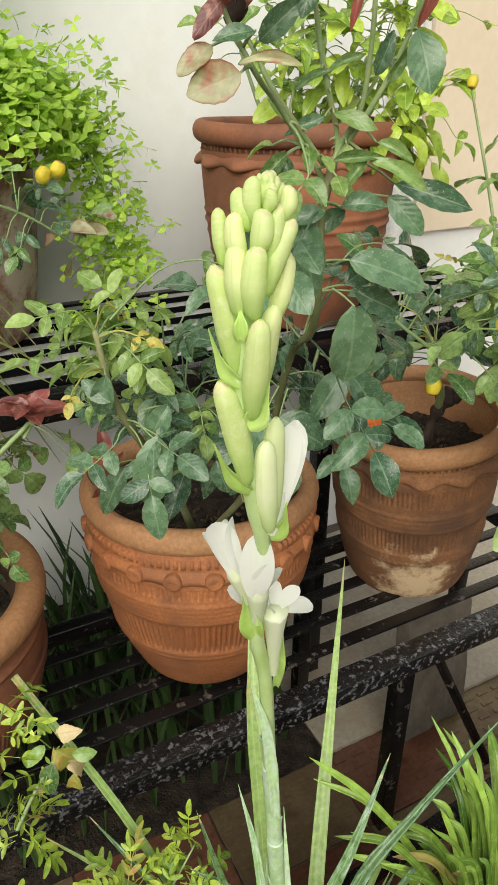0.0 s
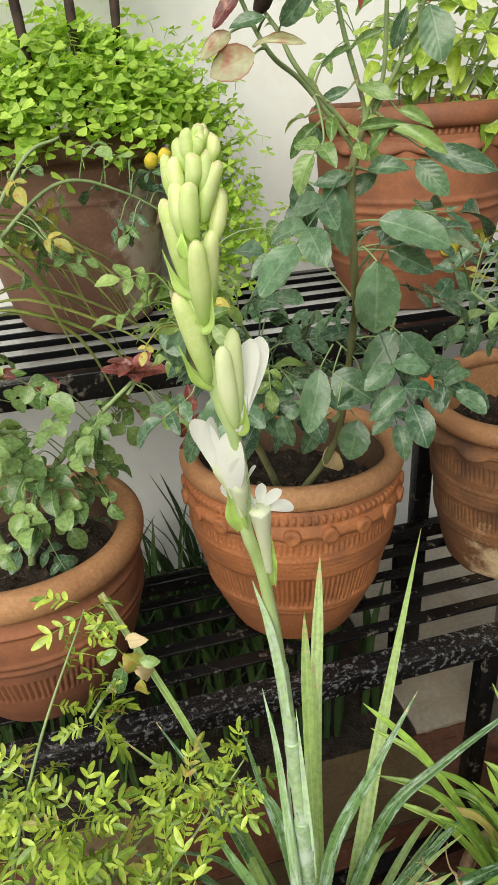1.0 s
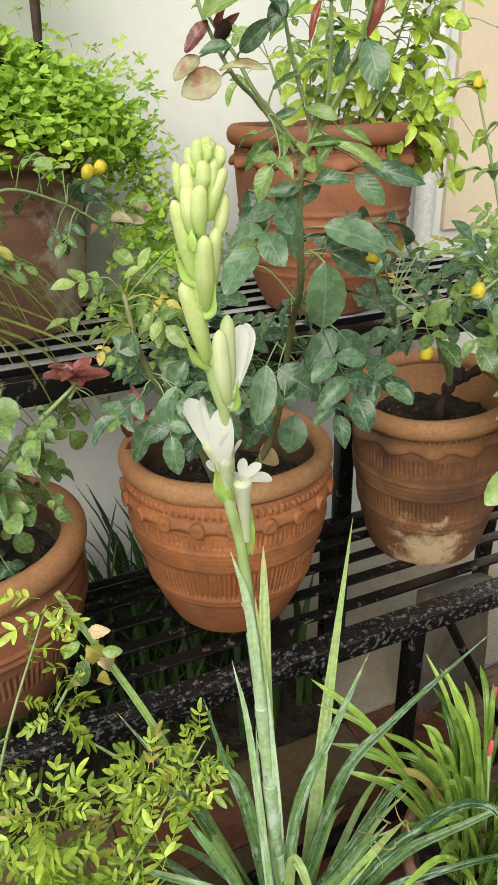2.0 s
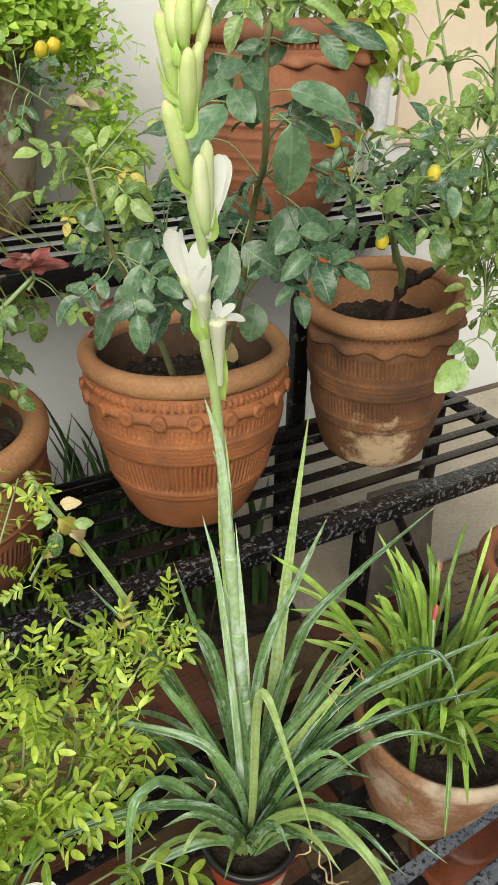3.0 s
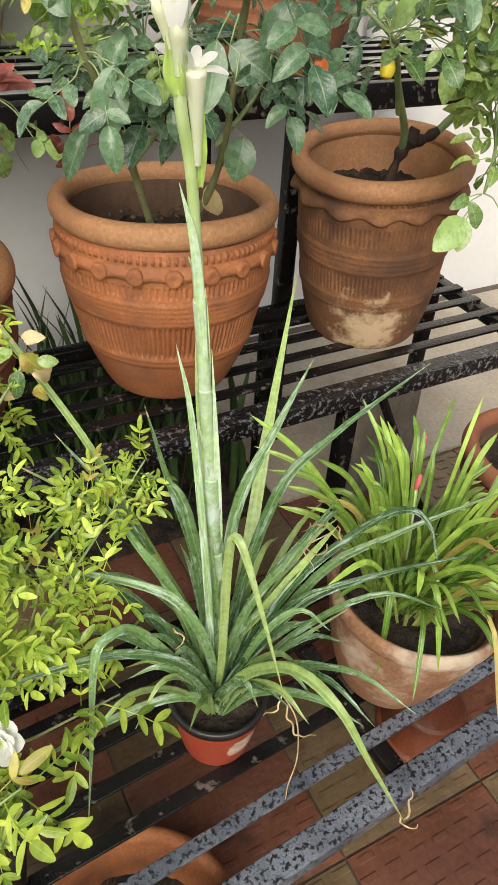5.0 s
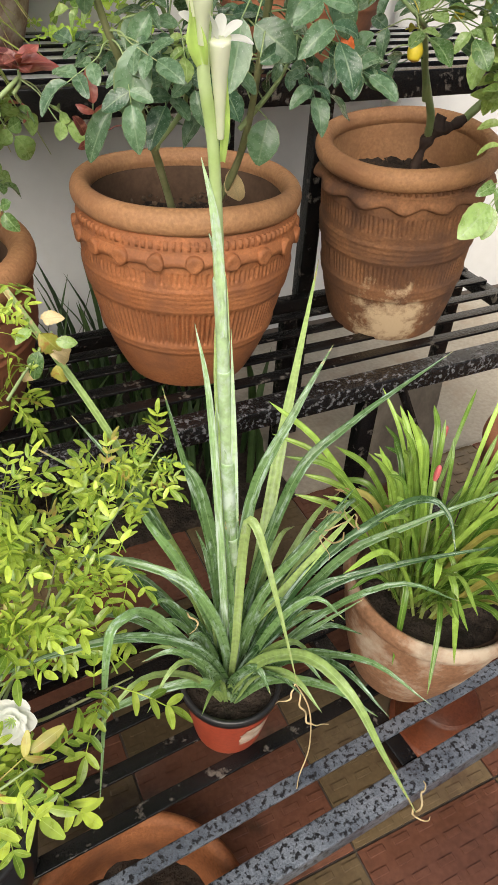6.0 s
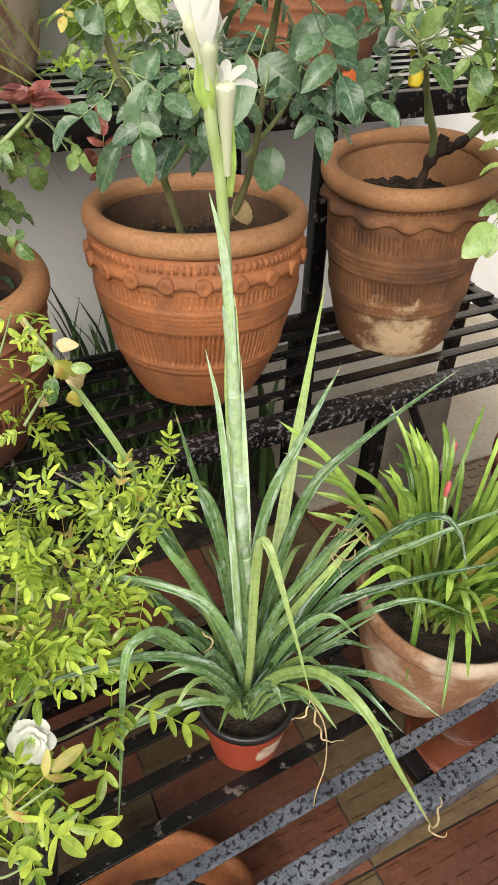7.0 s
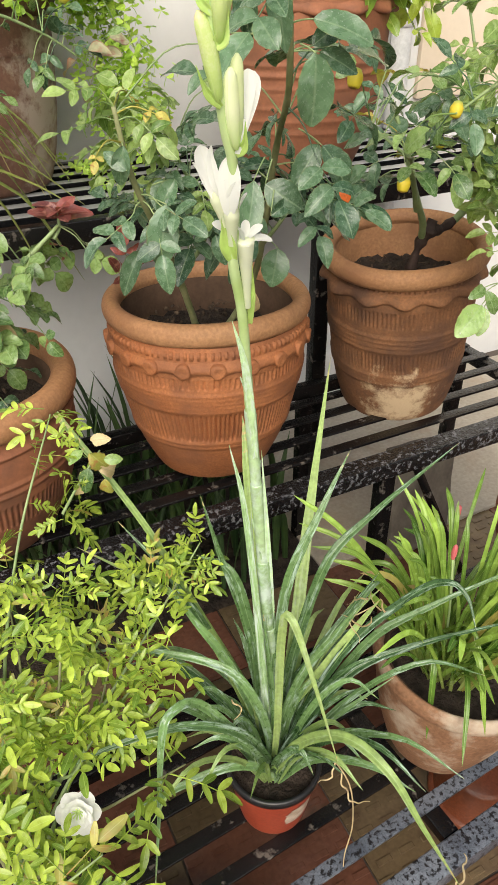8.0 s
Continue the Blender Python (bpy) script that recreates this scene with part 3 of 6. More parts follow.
def clay_pot(at, label, material, body, rim_r, height, wall_in, soil_z, flutes=(), rings=(), band=None, m=None, soil_label="dark crumbly potting soil", inside=None, segs=576, rim_h=0.042, rim_t=0.034, rim_material=None):
    """A turned clay pot: body with pressed flutes and raised rings, a rolled rim, a pinched band and soil."""
    pot = thing("clay_pot", label, "plant pot", at, "clay pots on the stand", m=m)
    prof = [(0.004, 0.0)] + smooth_profile(body, 24)

    def wave(i, a, r, z):
        for z0, z1, count, depth in flutes:
            if z0 < z < z1:
                r -= depth * (1.0 if math.sin(a * count) > 0.45 else 0.0) * min(1, (z - z0) / 0.004, (z1 - z) / 0.004)
        for zr, h in rings:
            r += h * math.exp(-((z - zr) / 0.0045) ** 2)
        r *= 1 + 0.004 * math.sin(2 * a + at[0] * 20)
        return r, z
    part("body", lathe(prof, segs, wave), material, pot)
    top = height
    c = top - rim_h / 2
    roll = [(rim_r - rim_t / 2 + rim_t / 2 * math.cos(t), c + rim_h / 2 * math.sin(t)) for t in [radians(-95 + 12 * k) for k in range(24)]]
    neck = body[-1]
    inner = [(wall_in - 0.002, top - rim_h * 1.1), (wall_in - 0.004, soil_z + 0.02), (wall_in - 0.012, soil_z - 0.02)]
    # dark brown clay inside, unless another inside material is given
    part("inner_wall", lathe([(wall_in + 0.005, top - rim_h * 0.5), (wall_in - 0.001, top - rim_h * 0.95)] + inner[1:], 120), inside or CLAY_BROWN, pot, "inner wall below the rim")
    part("rim", lathe([(neck[0] - 0.006, neck[1] - 0.004)] + roll + [(wall_in + 0.002, top - rim_h * 0.7)], 120, lambda i, a, r, z: (r * (1 + 0.004 * math.sin(2 * a + 1) + 0.0018 * math.sin(7 * a)), z + 0.0015 * math.sin(3 * a))), rim_material or material, pot)
    part("soil", disc(wall_in - 0.004, soil_z, 14, 64, 0.012, at[0] * 10), SOIL, pot, soil_label)
    if band:
        kind, zb, rb, count = band
        zr = zb + (0.0 if kind == "knobs" else 0.006)
        part("beaded_ring", lathe([(rb - 0.014, zr + 0.026), (rb - 0.004, zr + 0.0245), (rb - 0.003, zr + 0.018), (rb - 0.004, zr + 0.012), (rb - 0.014, zr + 0.010)], 600,
                               lambda i, a, r, z: (r + (0.0032 * math.copysign(1, math.sin(a * 100)) if 1 <= i <= 3 else 0), z)), material, pot)
        if kind == "knobs":
            bm = lathe([(rb - 0.014, zb + 0.012), (rb - 0.004, zb + 0.010), (rb + 0.003, zb - 0.004), (rb + 0.004, zb - 0.012), (rb - 0.014, zb - 0.012)], 240,
                       lambda i, a, r, z: (r, z - (0.0035 * (0.5 + 0.5 * math.cos(a * count)) if i in (2, 3) else 0)))
            part("band", bm, material, pot)
            for k in range(count):
                a = 2 * math.pi * (k + 0.0) / count
                bm = lathe([(0.0001, 0.0034), (0.008, 0.0036), (0.0135, 0.0042), (0.0165, 0.0028), (0.0176, -0.001), (0.0176, -0.009)], 20, lambda i, t, r, z: (0.82 * r * (1 + 0.05 * math.sin(3 * t + a * 9)), z))
                bm.faces.new(bm.verts[:20])
                bmesh.ops.transform(bm, verts=bm.verts, matrix=Matrix.Translation(((rb + 0.0035) * math.cos(a), (rb + 0.0035) * math.sin(a), zb - 0.008)) @ Euler((0, radians(90) + 0.08, a)).to_matrix().to_4x4())
                part("knob", bm, material, pot)
        else:
            def lobe(i, a, r, z):
                if not 1 <= i <= 6:
                    return r, z
                swell = 0.5 - 0.5 * math.cos(a * count + 0.5 * math.sin(3 * a))
                return r + (0.004, 0.009, 0.012, 0.013, 0.012, 0.004)[i - 1] * swell, z - (0.0, 0.002, 0.004, 0.005, 0.006, 0.005)[i - 1] * swell
            bm = lathe([(rb - 0.014, zb + 0.016), (rb - 0.002, zb + 0.013), (rb + 0.003, zb + 0.007), (rb + 0.004, zb), (rb + 0.003, zb - 0.004), (rb - 0.001, zb - 0.007), (rb - 0.005, zb - 0.007), (rb - 0.016, zb - 0.006)], 320, lobe)
            part("wavy_band", bm, material, pot)
    return pot


BIG_AT = (0.400, 0.982, Z_B)
clay_pot(BIG_AT, "large orange terracotta pot with knobbed band and pressed flutes", TERRACOTTA,
         [(0.108, 0.002), (0.120, 0.012), (0.149, 0.075), (0.171, 0.15), (0.185, 0.22), (0.189, 0.27), (0.189, 0.30), (0.182, 0.315)], 0.197, 0.358, 0.163, 0.262, rim_material=TERRACOTTA_RIM,
         flutes=((0.236, 0.258, 124, 0.0045), (0.118, 0.180, 124, 0.0075)), rings=((0.188, 0.003), (0.197, 0.003), (0.206, 0.003), (0.215, 0.003), (0.224, 0.003), (0.100, 0.003), (0.110, 0.003)), band=("knobs", 0.284, 0.192, 20),
         m=pose(*BIG_AT) @ Matrix.Rotation(radians(-2.5), 4, Vector((0.87, -0.49, 0))))
RIGHT_AT = (0.893, 1.012, Z_B)
clay_pot(RIGHT_AT, "tall brown terracotta pot, wavy band, lime bloom at its foot", TERRACOTTA_DULL,
         [(0.118, 0.002), (0.127, 0.012), (0.143, 0.08), (0.153, 0.16), (0.160, 0.25), (0.162, 0.32), (0.157, 0.35)], 0.178, 0.392, 0.146, 0.295, inside=TERRACOTTA_RIM, rim_material=TERRACOTTA_RIM,
         flutes=((0.150, 0.195, 110, 0.005), (0.262, 0.298, 110, 0.004)), rings=((0.205, 0.0035), (0.216, 0.0035), (0.227, 0.0035), (0.238, 0.0035), (0.118, 0.003), (0.128, 0.003), (0.138, 0.003)), band=("wave", 0.324, 0.162, 13),
         m=pose(*RIGHT_AT) @ Matrix.Rotation(radians(5), 4, Vector((0.87, -0.49, 0))) @ Matrix.Rotation(radians(-3.0), 4, Vector((0.49, 0.87, 0))))
LEFT_AT = (-0.07, 0.955, Z_B)
clay_pot(LEFT_AT, "round brown terracotta pot with a thick rolled rim", TERRACOTTA_OLD,
         [(0.118, 0.002), (0.128, 0.012), (0.158, 0.07), (0.180, 0.14), (0.190, 0.20), (0.188, 0.24), (0.180, 0.265)], 0.202, 0.315, 0.160, 0.235,
         flutes=((0.10, 0.15, 120, 0.003),), rings=((0.175, 0.003), (0.19, 0.003), (0.245, 0.005)), rim_h=0.05, rim_t=0.042, rim_material=TERRACOTTA_RIM)
UP_RIGHT_AT = (0.832, 1.42, Z_C)
clay_pot(UP_RIGHT_AT, "wide brown terracotta pot with ridged rim and wavy band", TERRACOTTA_OLD,
         [(0.13, 0.002), (0.14, 0.012), (0.165, 0.07), (0.187, 0.15), (0.196, 0.22), (0.203, 0.30), (0.205, 0.355)], 0.220, 0.408, 0.178, 0.335,
         rings=((0.10, 0.002), (0.125, 0.002), (0.15, 0.002), (0.19, 0.002), (0.215, 0.004), (0.235, 0.003)), band=("wave", 0.335, 0.203, 15))
UP_LEFT_AT = (0.11, 1.575, Z_C)
clay_pot(UP_LEFT_AT, "dark brown terracotta pot with pale mineral streaks", TERRACOTTA_DARK,
         [(0.140, 0.002), (0.152, 0.014), (0.172, 0.08), (0.188, 0.18), (0.196, 0.28), (0.199, 0.33)], 0.216, 0.385, 0.18, 0.33, rings=((0.27, 0.003),))
WHITE_AT = (0.553, 0.370, Z_A)
clay_pot(WHITE_AT, "small flared terracotta pot whitened with lime", TERRACOTTA_PALE,
         [(0.078, 0.002), (0.084, 0.010), (0.108, 0.07), (0.128, 0.14), (0.137, 0.185)], 0.145, 0.216, 0.123, 0.178, rim_h=0.032, rim_t=0.016,
         m=pose(*WHITE_AT) @ Matrix.Rotation(radians(-4), 4, Vector((0.87, -0.49, 0))) @ Matrix.Rotation(radians(6), 4, Vector((0.49, 0.87, 0))))
RLOW_AT = (1.002, 0.522, Z_A)
clay_pot(RLOW_AT, "dull brown terracotta pot at the end of the low tier", TERRACOTTA_OLD,
         [(0.10, 0.002), (0.108, 0.012), (0.126, 0.08), (0.140, 0.15), (0.145, 0.20)], 0.157, 0.245, 0.125, 0.19, rings=((0.16, 0.003),))
UNDER_AT = (0.018, 0.191, 0.0)
clay_pot(UNDER_AT, "empty terracotta pot with dry stalks, under the stand on the tiles", TERRACOTTA,
         [(0.09, 0.002), (0.10, 0.012), (0.13, 0.05), (0.150, 0.10)], 0.165, 0.135, 0.134, 0.045, rim_h=0.032, rim_t=0.026, inside=TERRACOTTA)
UPTURNED_AT = (0.655, 0.322, 0.095)
upturned = thing("clay_pot", "wet red terracotta pot upturned on the tiles below the low tier", "plant pot", m=pose(*UPTURNED_AT, 180, 0, 0))
part("body", lathe([(0.004, 0.0)] + smooth_profile([(0.058, 0.001), (0.066, 0.010), (0.074, 0.04), (0.080, 0.07), (0.083, 0.078)], 12), 96), TERRACOTTA_WET, upturned)
part("rim", lathe([(0.080, 0.074), (0.089, 0.077), (0.091, 0.090), (0.087, 0.095), (0.078, 0.093), (0.074, 0.07)], 96), TERRACOTTA_WET, upturned)


def plastic_pot(at, words, material, r0, r1, h, soil_z, label=False):
    pot = thing("plastic_pot", words, "plant pot", at)
    part("body", lathe([(0.003, 0)] + smooth_profile([(r0 - 0.004, 0.0), (r0, 0.004), (r0 + (r1 - r0) * 0.5, h * 0.5), (r1 - 0.004, h - 0.014)], 8), 72), material, pot)
    part("rim", lathe([(r1 - 0.006, h - 0.016), (r1 + 0.001, h - 0.015), (r1 + 0.002, h - 0.002), (r1 - 0.001, h), (r1 - 0.005, h - 0.001), (r1 - 0.007, h - 0.02), (r0 + (r1 - r0) * soil_z / h - 0.004, soil_z - 0.006)], 72), PLASTIC_BLACK, pot, "black inner rim")
    part("soil", disc(r0 + (r1 - r0) * soil_z / h - 0.002, soil_z, 10, 48, 0.008, 3), SOIL, pot)
    if label:
        bm = bmesh.new()
        grid = []
        for i in range(9):
            z = h * (0.30 + 0.36 * i / 8)
            grid.append([bm.verts.new(((r0 + (r1 - r0) * z / h + 0.0006) * math.cos(a), (r0 + (r1 - r0) * z / h + 0.0006) * math.sin(a), z)) for a in [radians(-100 + 40 * k / 12 + 1.6 * math.sin(i * 1.7) * (k in (0, 12))) for k in range(13)]])
        for i in range(8):
            for k in range(12):
                if (i, k) not in ((7, 0), (7, 1), (6, 0), (0, 11), (0, 10), (1, 11)):
                    bm.faces.new((grid[i][k], grid[i][k + 1], grid[i + 1][k + 1], grid[i + 1][k]))
        part("label", bm, PAPER, pot, "torn faded paper label")
    return pot


RED_AT = (0.238, 0.390, Z_A)
plastic_pot(RED_AT, "small red plastic nursery pot with black rim and torn label", PLASTIC_RED, 0.055, 0.075, 0.132, 0.112, label=True)
BLACK_AT = (-0.165, 0.33, Z_A)
plastic_pot(BLACK_AT, "black plastic nursery pot under the bush", PLASTIC_BLACK, 0.085, 0.115, 0.20, 0.17)


# ---- bits on the potting soil ----
def soil_bits(at, radius, z, count, seed):
    rnd_ = random.Random(seed)
    litter = thing("soil_litter", "dry leaf bits and clods lying on potting soil", "litter", kind="stuff")
    bm = bmesh.new()
    for k in range(count):
        a, q = rnd_.uniform(0, 6.283), radius * math.sqrt(rnd_.random())
        p = Vector(at) + Vector((q * math.cos(a), q * math.sin(a), z + rnd_.uniform(0.0, 0.006)))
        if k % 3:
            bmesh.ops.create_icosphere(bm, subdivisions=1, radius=1, matrix=Matrix.LocRotScale(p, Euler((a, q * 50, 0)), (rnd_.uniform(0.002, 0.007), rnd_.uniform(0.002, 0.006), rnd_.uniform(0.002, 0.004))))
        else:
            d = Vector((rnd_.uniform(-1, 1), rnd_.uniform(-1, 1), rnd_.uniform(-0.1, 0.3))) * 0.016
            tube([p - d, p + Vector((0, 0, 0.003)), p + d], [0.0008, 0.0012, 0.0006], 4, bm, n=4)
    part("bits", bm, LITTER, litter, smooth=False)


soil_bits(BIG_AT, 0.155, 0.272, 150, 1)
soil_bits(RIGHT_AT, 0.12, 0.30, 80, 2)
soil_bits(LEFT_AT, 0.14, 0.237, 90, 3)


# ---- tuberose ----
def bud_mesh(base, tip, r, bm=None, bend=0.0, segs=18, n=14):
    bm = bm or bmesh.new()
    uv = bm.loops.layers.uv.verify()
    base, tip = Vector(base), Vector(tip)
    way = (tip - base)
    x = way.normalized().cross(Vector((0.3, 0.9, 0.1))).normalized()
    y = way.normalized().cross(x)
    rows = []
    for i in range(n + 1):
        s = i / n
        grow = min(1, s / 0.45)
        rr = r * (0.62 + 0.38 * grow * grow * (3 - 2 * grow)) * (1.0 - 0.32 * max(0, (s - 0.5) / 0.5) ** 1.6) * (1.0 if s < 0.84 else max(0.2, math.sqrt(max(0, 1 - ((s - 0.84) / 0.165) ** 2.2)))) * min(1.0, 0.45 + s * 8)
        p = base + way * s + x * bend * math.sin(math.pi * s)
        rows.append([bm.verts.new(p + max(rr, 0.0003) * (1 + 0.10 * abs(math.cos(1.5 * a + r * 900)) ** 0.6 * s - 0.05 * s + 0.03 * math.cos(2 * a + s * 3 + r * 500)) * (math.cos(a) * x + math.sin(a) * y)) for a in [2 * math.pi * k / segs for k in range(segs)]])
    for i in range(n):
        for k in range(segs):
            f = bm.faces.new((rows[i][k], rows[i][(k + 1) % segs], rows[i + 1][(k + 1) % segs], rows[i + 1][k]))
            for lp, (a, b) in zip(f.loops, ((i, k), (i, k + 1), (i + 1, k + 1), (i + 1, k))):
                lp[uv].uv = (a / n, (b * 3 / segs) % 1.0)
    bm.faces.new(rows[-1])
    return bm


PETALS = [leaflet_mesh("petal", PETAL, 1, 0.31, 14, 0.06 - 0.05 * k, 0.30, wave=0.01, seed=k, blunt=True) for k in range(3)]
SPOONS = [leaflet_mesh("petal", PETAL, 1, 0.205, 16, 0.03 - 0.06 * k, 0.35, wave=0.006, seed=k, spoon=True) for k in range(3)]
WIDE_PETALS = [leaflet_mesh("petal", PETAL, 1, 0.95, 12, -0.12 - 0.05 * k, 0.30, wave=0.07, seed=k, blunt=True) for k in range(3)]
tuberose = thing("tuberose", "tall tuberose with pale green buds and a few open white flowers", "flowering plant", (0, 0, 0))
STALK = [(0.229, 0.371, 0.30), (0.227, 0.372, 0.50), (0.214, 0.377, 0.75), (0.198, 0.377, 0.98), (0.1825, 0.3585, 1.094), (0.1687, 0.3454, 1.15), (0.1671, 0.3377, 1.187), (0.161, 0.3248, 1.23),
         (0.1527, 0.3185, 1.2556), (0.1452, 0.3127, 1.289), (0.1413, 0.3098, 1.319), (0.1421, 0.3073, 1.336), (0.1443, 0.3045, 1.358), (0.1472, 0.3043, 1.378), (0.1508, 0.3039, 1.3915)]
part("stalk", tube(STALK, [0.0088, 0.0082, 0.0064, 0.0050, 0.0045, 0.0044, 0.0042, 0.004, 0.0038, 0.0036, 0.0034, 0.003, 0.0026, 0.0022, 0.0016], 14, n=112), STEM_PALE, tuberose)
BUDS = (
    ((0.149, 0.3037, 1.3869), (0.1493, 0.3034, 1.3996), 0.0025), ((0.1451, 0.3045, 1.3819), (0.144, 0.3038, 1.3981), 0.0028), ((0.1529, 0.2993, 1.3836), (0.1546, 0.2984, 1.3953), 0.0025),
    ((0.1528, 0.304, 1.3842), (0.1549, 0.3042, 1.3957), 0.0021), ((0.143, 0.3055, 1.38), (0.1402, 0.3082, 1.3942), 0.0027), ((0.1462, 0.2993, 1.3867), (0.147, 0.2975, 1.3947), 0.002),
    ((0.1353, 0.3099, 1.3682), (0.1345, 0.3123, 1.3875), 0.0025), ((0.14, 0.304, 1.368), (0.1372, 0.3051, 1.3869), 0.0031), ((0.1432, 0.3003, 1.3723), (0.1445, 0.2978, 1.3884), 0.0034),
    ((0.1485, 0.2997, 1.369), (0.1514, 0.2989, 1.3893), 0.0027), ((0.1473, 0.3007, 1.3578), (0.1565, 0.2975, 1.3843), 0.0033), ((0.1505, 0.3035, 1.3439), (0.1580, 0.3025, 1.3720), 0.0032),
    ((0.1377, 0.3028, 1.3513), (0.1366, 0.3028, 1.3767), 0.0037), ((0.1417, 0.2985, 1.3507), (0.1419, 0.2966, 1.3767), 0.0040), ((0.1395, 0.3096, 1.3249), (0.1311, 0.3098, 1.3687), 0.0040),
    ((0.1452, 0.3067, 1.307), (0.142, 0.2939, 1.3517), 0.0040), ((0.1495, 0.3072, 1.3162), (0.1515, 0.3005, 1.3542), 0.0035), ((0.1462, 0.3126, 1.273), (0.1326, 0.3092, 1.3247), 0.0043))
for k in range(9):
    a = k * 2.4
    base = Vector((0.1495, 0.305, 1.381 + 0.0012 * k))
    tip = base + Vector((0.0045 * math.cos(a), 0.0045 * math.sin(a), 0.0125)) * (1.1 - 0.05 * k)
    part("bud", bud_mesh(base, tip, 0.0022, segs=16, n=12), BUD_GREEN, tuberose)
for k, (base, tip, r) in enumerate(BUDS):
    part("bud", bud_mesh(base, tip, r * (1.22 if k < 14 else 1.3), bend=0.0012 * math.sin(k * 2.1), segs=24, n=18), BUD_GREEN, tuberose)


def bract(points, width):
    part("bract", blade(points, width, 0.9, 0.0008, 12, up=(-0.5, -0.9, 0.2), shape=lambda s: (0.55 + 0.45 * math.sin(math.pi * min(1, s / 0.7))) * min(1, (1 - s) / 0.55) ** 0.8 + 0.02), BRACT, tuberose)


bract([(0.1405, 0.3066, 1.3225), (0.1338, 0.3086, 1.3304), (0.1281, 0.3084, 1.3462)], 0.006)
bract([(0.1380, 0.3019, 1.3425), (0.1372, 0.3000, 1.3500), (0.1368, 0.3000, 1.3560)], 0.0055)
bract([(0.1431, 0.3071, 1.3048), (0.1477, 0.3033, 1.3112), (0.1491, 0.2998, 1.3245)], 0.0095)
bract([(0.1473, 0.3115, 1.2700), (0.1385, 0.3140, 1.2795), (0.132, 0.3150, 1.295)], 0.0065)
bract([(0.1610, 0.3192, 1.2378), (0.1655, 0.3144, 1.2446), (0.1642, 0.3096, 1.2600)], 0.008)
bract([(0.1660, 0.3406, 1.1554), (0.1603, 0.3385, 1.175), (0.1560, 0.3362, 1.1945)], 0.0125)
bract([(0.1895, 0.3577, 1.0880), (0.1872, 0.3486, 1.124), (0.1816, 0.3385, 1.1600)], 0.0065)
part("leaf_sheath", blade([(0.2010, 0.3715, 0.930), (0.1935, 0.3670, 1.00), (0.1855, 0.3630, 1.05), (0.1750, 0.3640, 1.0903)], 0.0078, 0.9, 0.0009, 16, up=(-0.5, -0.9, 0.2)), SHEATH, tuberose, "pale clasping sheath")


def open_flower(base, throat, tips, wide, tube_r=0.0046, flare=0.45):
    """A white trumpet: a narrow tube that widens to its throat, and a petal from there to each tip."""
    base, throat = Vector(base), Vector(throat)
    way = (throat - base).normalized()
    flower = part("flower", tube([base, base.lerp(throat, 0.5), throat], [tube_r * 0.38, tube_r * 0.52, tube_r * 0.76, tube_r * flare], 16, n=18), TRUMPET, tuberose, "open white flower")
    for k, tip in enumerate(tips):
        tip = Vector(tip)
        out = (tip - throat) - way * (tip - throat).dot(way)
        foot = throat + out.normalized() * tube_r * (0.6 if flare < 0.7 else 0.3) - way * (0.011 if flare < 0.7 else 0.001)
        run = tip - foot
        inward = way * 0.9 - out.normalized() * 0.8 if out.length > 0.003 else Vector((-0.4, -0.8, 0.4))
        piece("petal", PETALS[k % 3], flower, m=aim(foot, run, inward, run.length) @ Matrix.Diagonal((1, wide * (1 + 0.10 * math.sin(k * 2.7)), 1, 1)))


open_flower((0.1605, 0.3392, 1.1824), (0.1511, 0.3396, 1.2133), ((0.1393, 0.3341, 1.2441), (0.1477, 0.3333, 1.2427), (0.1367, 0.3451, 1.2297), (0.1480, 0.3417, 1.2353), (0.1542, 0.3394, 1.2229)), 1.1, 0.0076)
open_flower((0.1654, 0.3387, 1.1671), (0.1617, 0.3310, 1.2041), ((0.1571, 0.3227, 1.2360), (0.1726, 0.3255, 1.2091), (0.1552, 0.3302, 1.2278), (0.1606, 0.3231, 1.2190), (0.1653, 0.3268, 1.2267)), 1.25, 0.0082)
open_flower((0.1850, 0.3530, 1.1060), (0.1770, 0.3400, 1.1702), ((0.1994, 0.3355, 1.1680), (0.1926, 0.3403, 1.1791), (0.1552, 0.3546, 1.1810), (0.1762, 0.3327, 1.1659), (0.1819, 0.3481, 1.1822), (0.1633, 0.3349, 1.1859)), 1.9, 0.0072, 1.1)
half = part("flower", tube([(0.1625, 0.3195, 1.2385), (0.1645, 0.3185, 1.2500), (0.1670, 0.3200, 1.2600)], [0.0030, 0.0038, 0.0026], 14, n=10), PETAL, tuberose, "white half-open flower")
for k, (foot, tip, turn) in enumerate((((0.1636, 0.3168, 1.2435), (0.1809, 0.3302, 1.2884), 0.15), ((0.1649, 0.3179, 1.2429), (0.1747, 0.3254, 1.2897), -0.2), ((0.1660, 0.3200, 1.2440), (0.1785, 0.3310, 1.2850), 0.3))):
    piece("petal", SPOONS[k % 3], half, m=aim(foot, Vector(tip) - Vector(foot), (-0.43 + turn, -0.9, 0.05), (Vector(tip) - Vector(foot)).length) @ Matrix.Diagonal((1, 1.3, 1, 1)))
for base, tip, r in (((0.1623, 0.3192, 1.2400), (0.1612, 0.3150, 1.3005), 0.0055), ((0.1602, 0.3169, 1.2415), (0.1540, 0.3108, 1.2932), 0.0055)):
    part("bud", bud_mesh(base, tip, r, bend=0.001, segs=24, n=18), BUD_PALE, tuberose, "swollen creamy bud about to open")
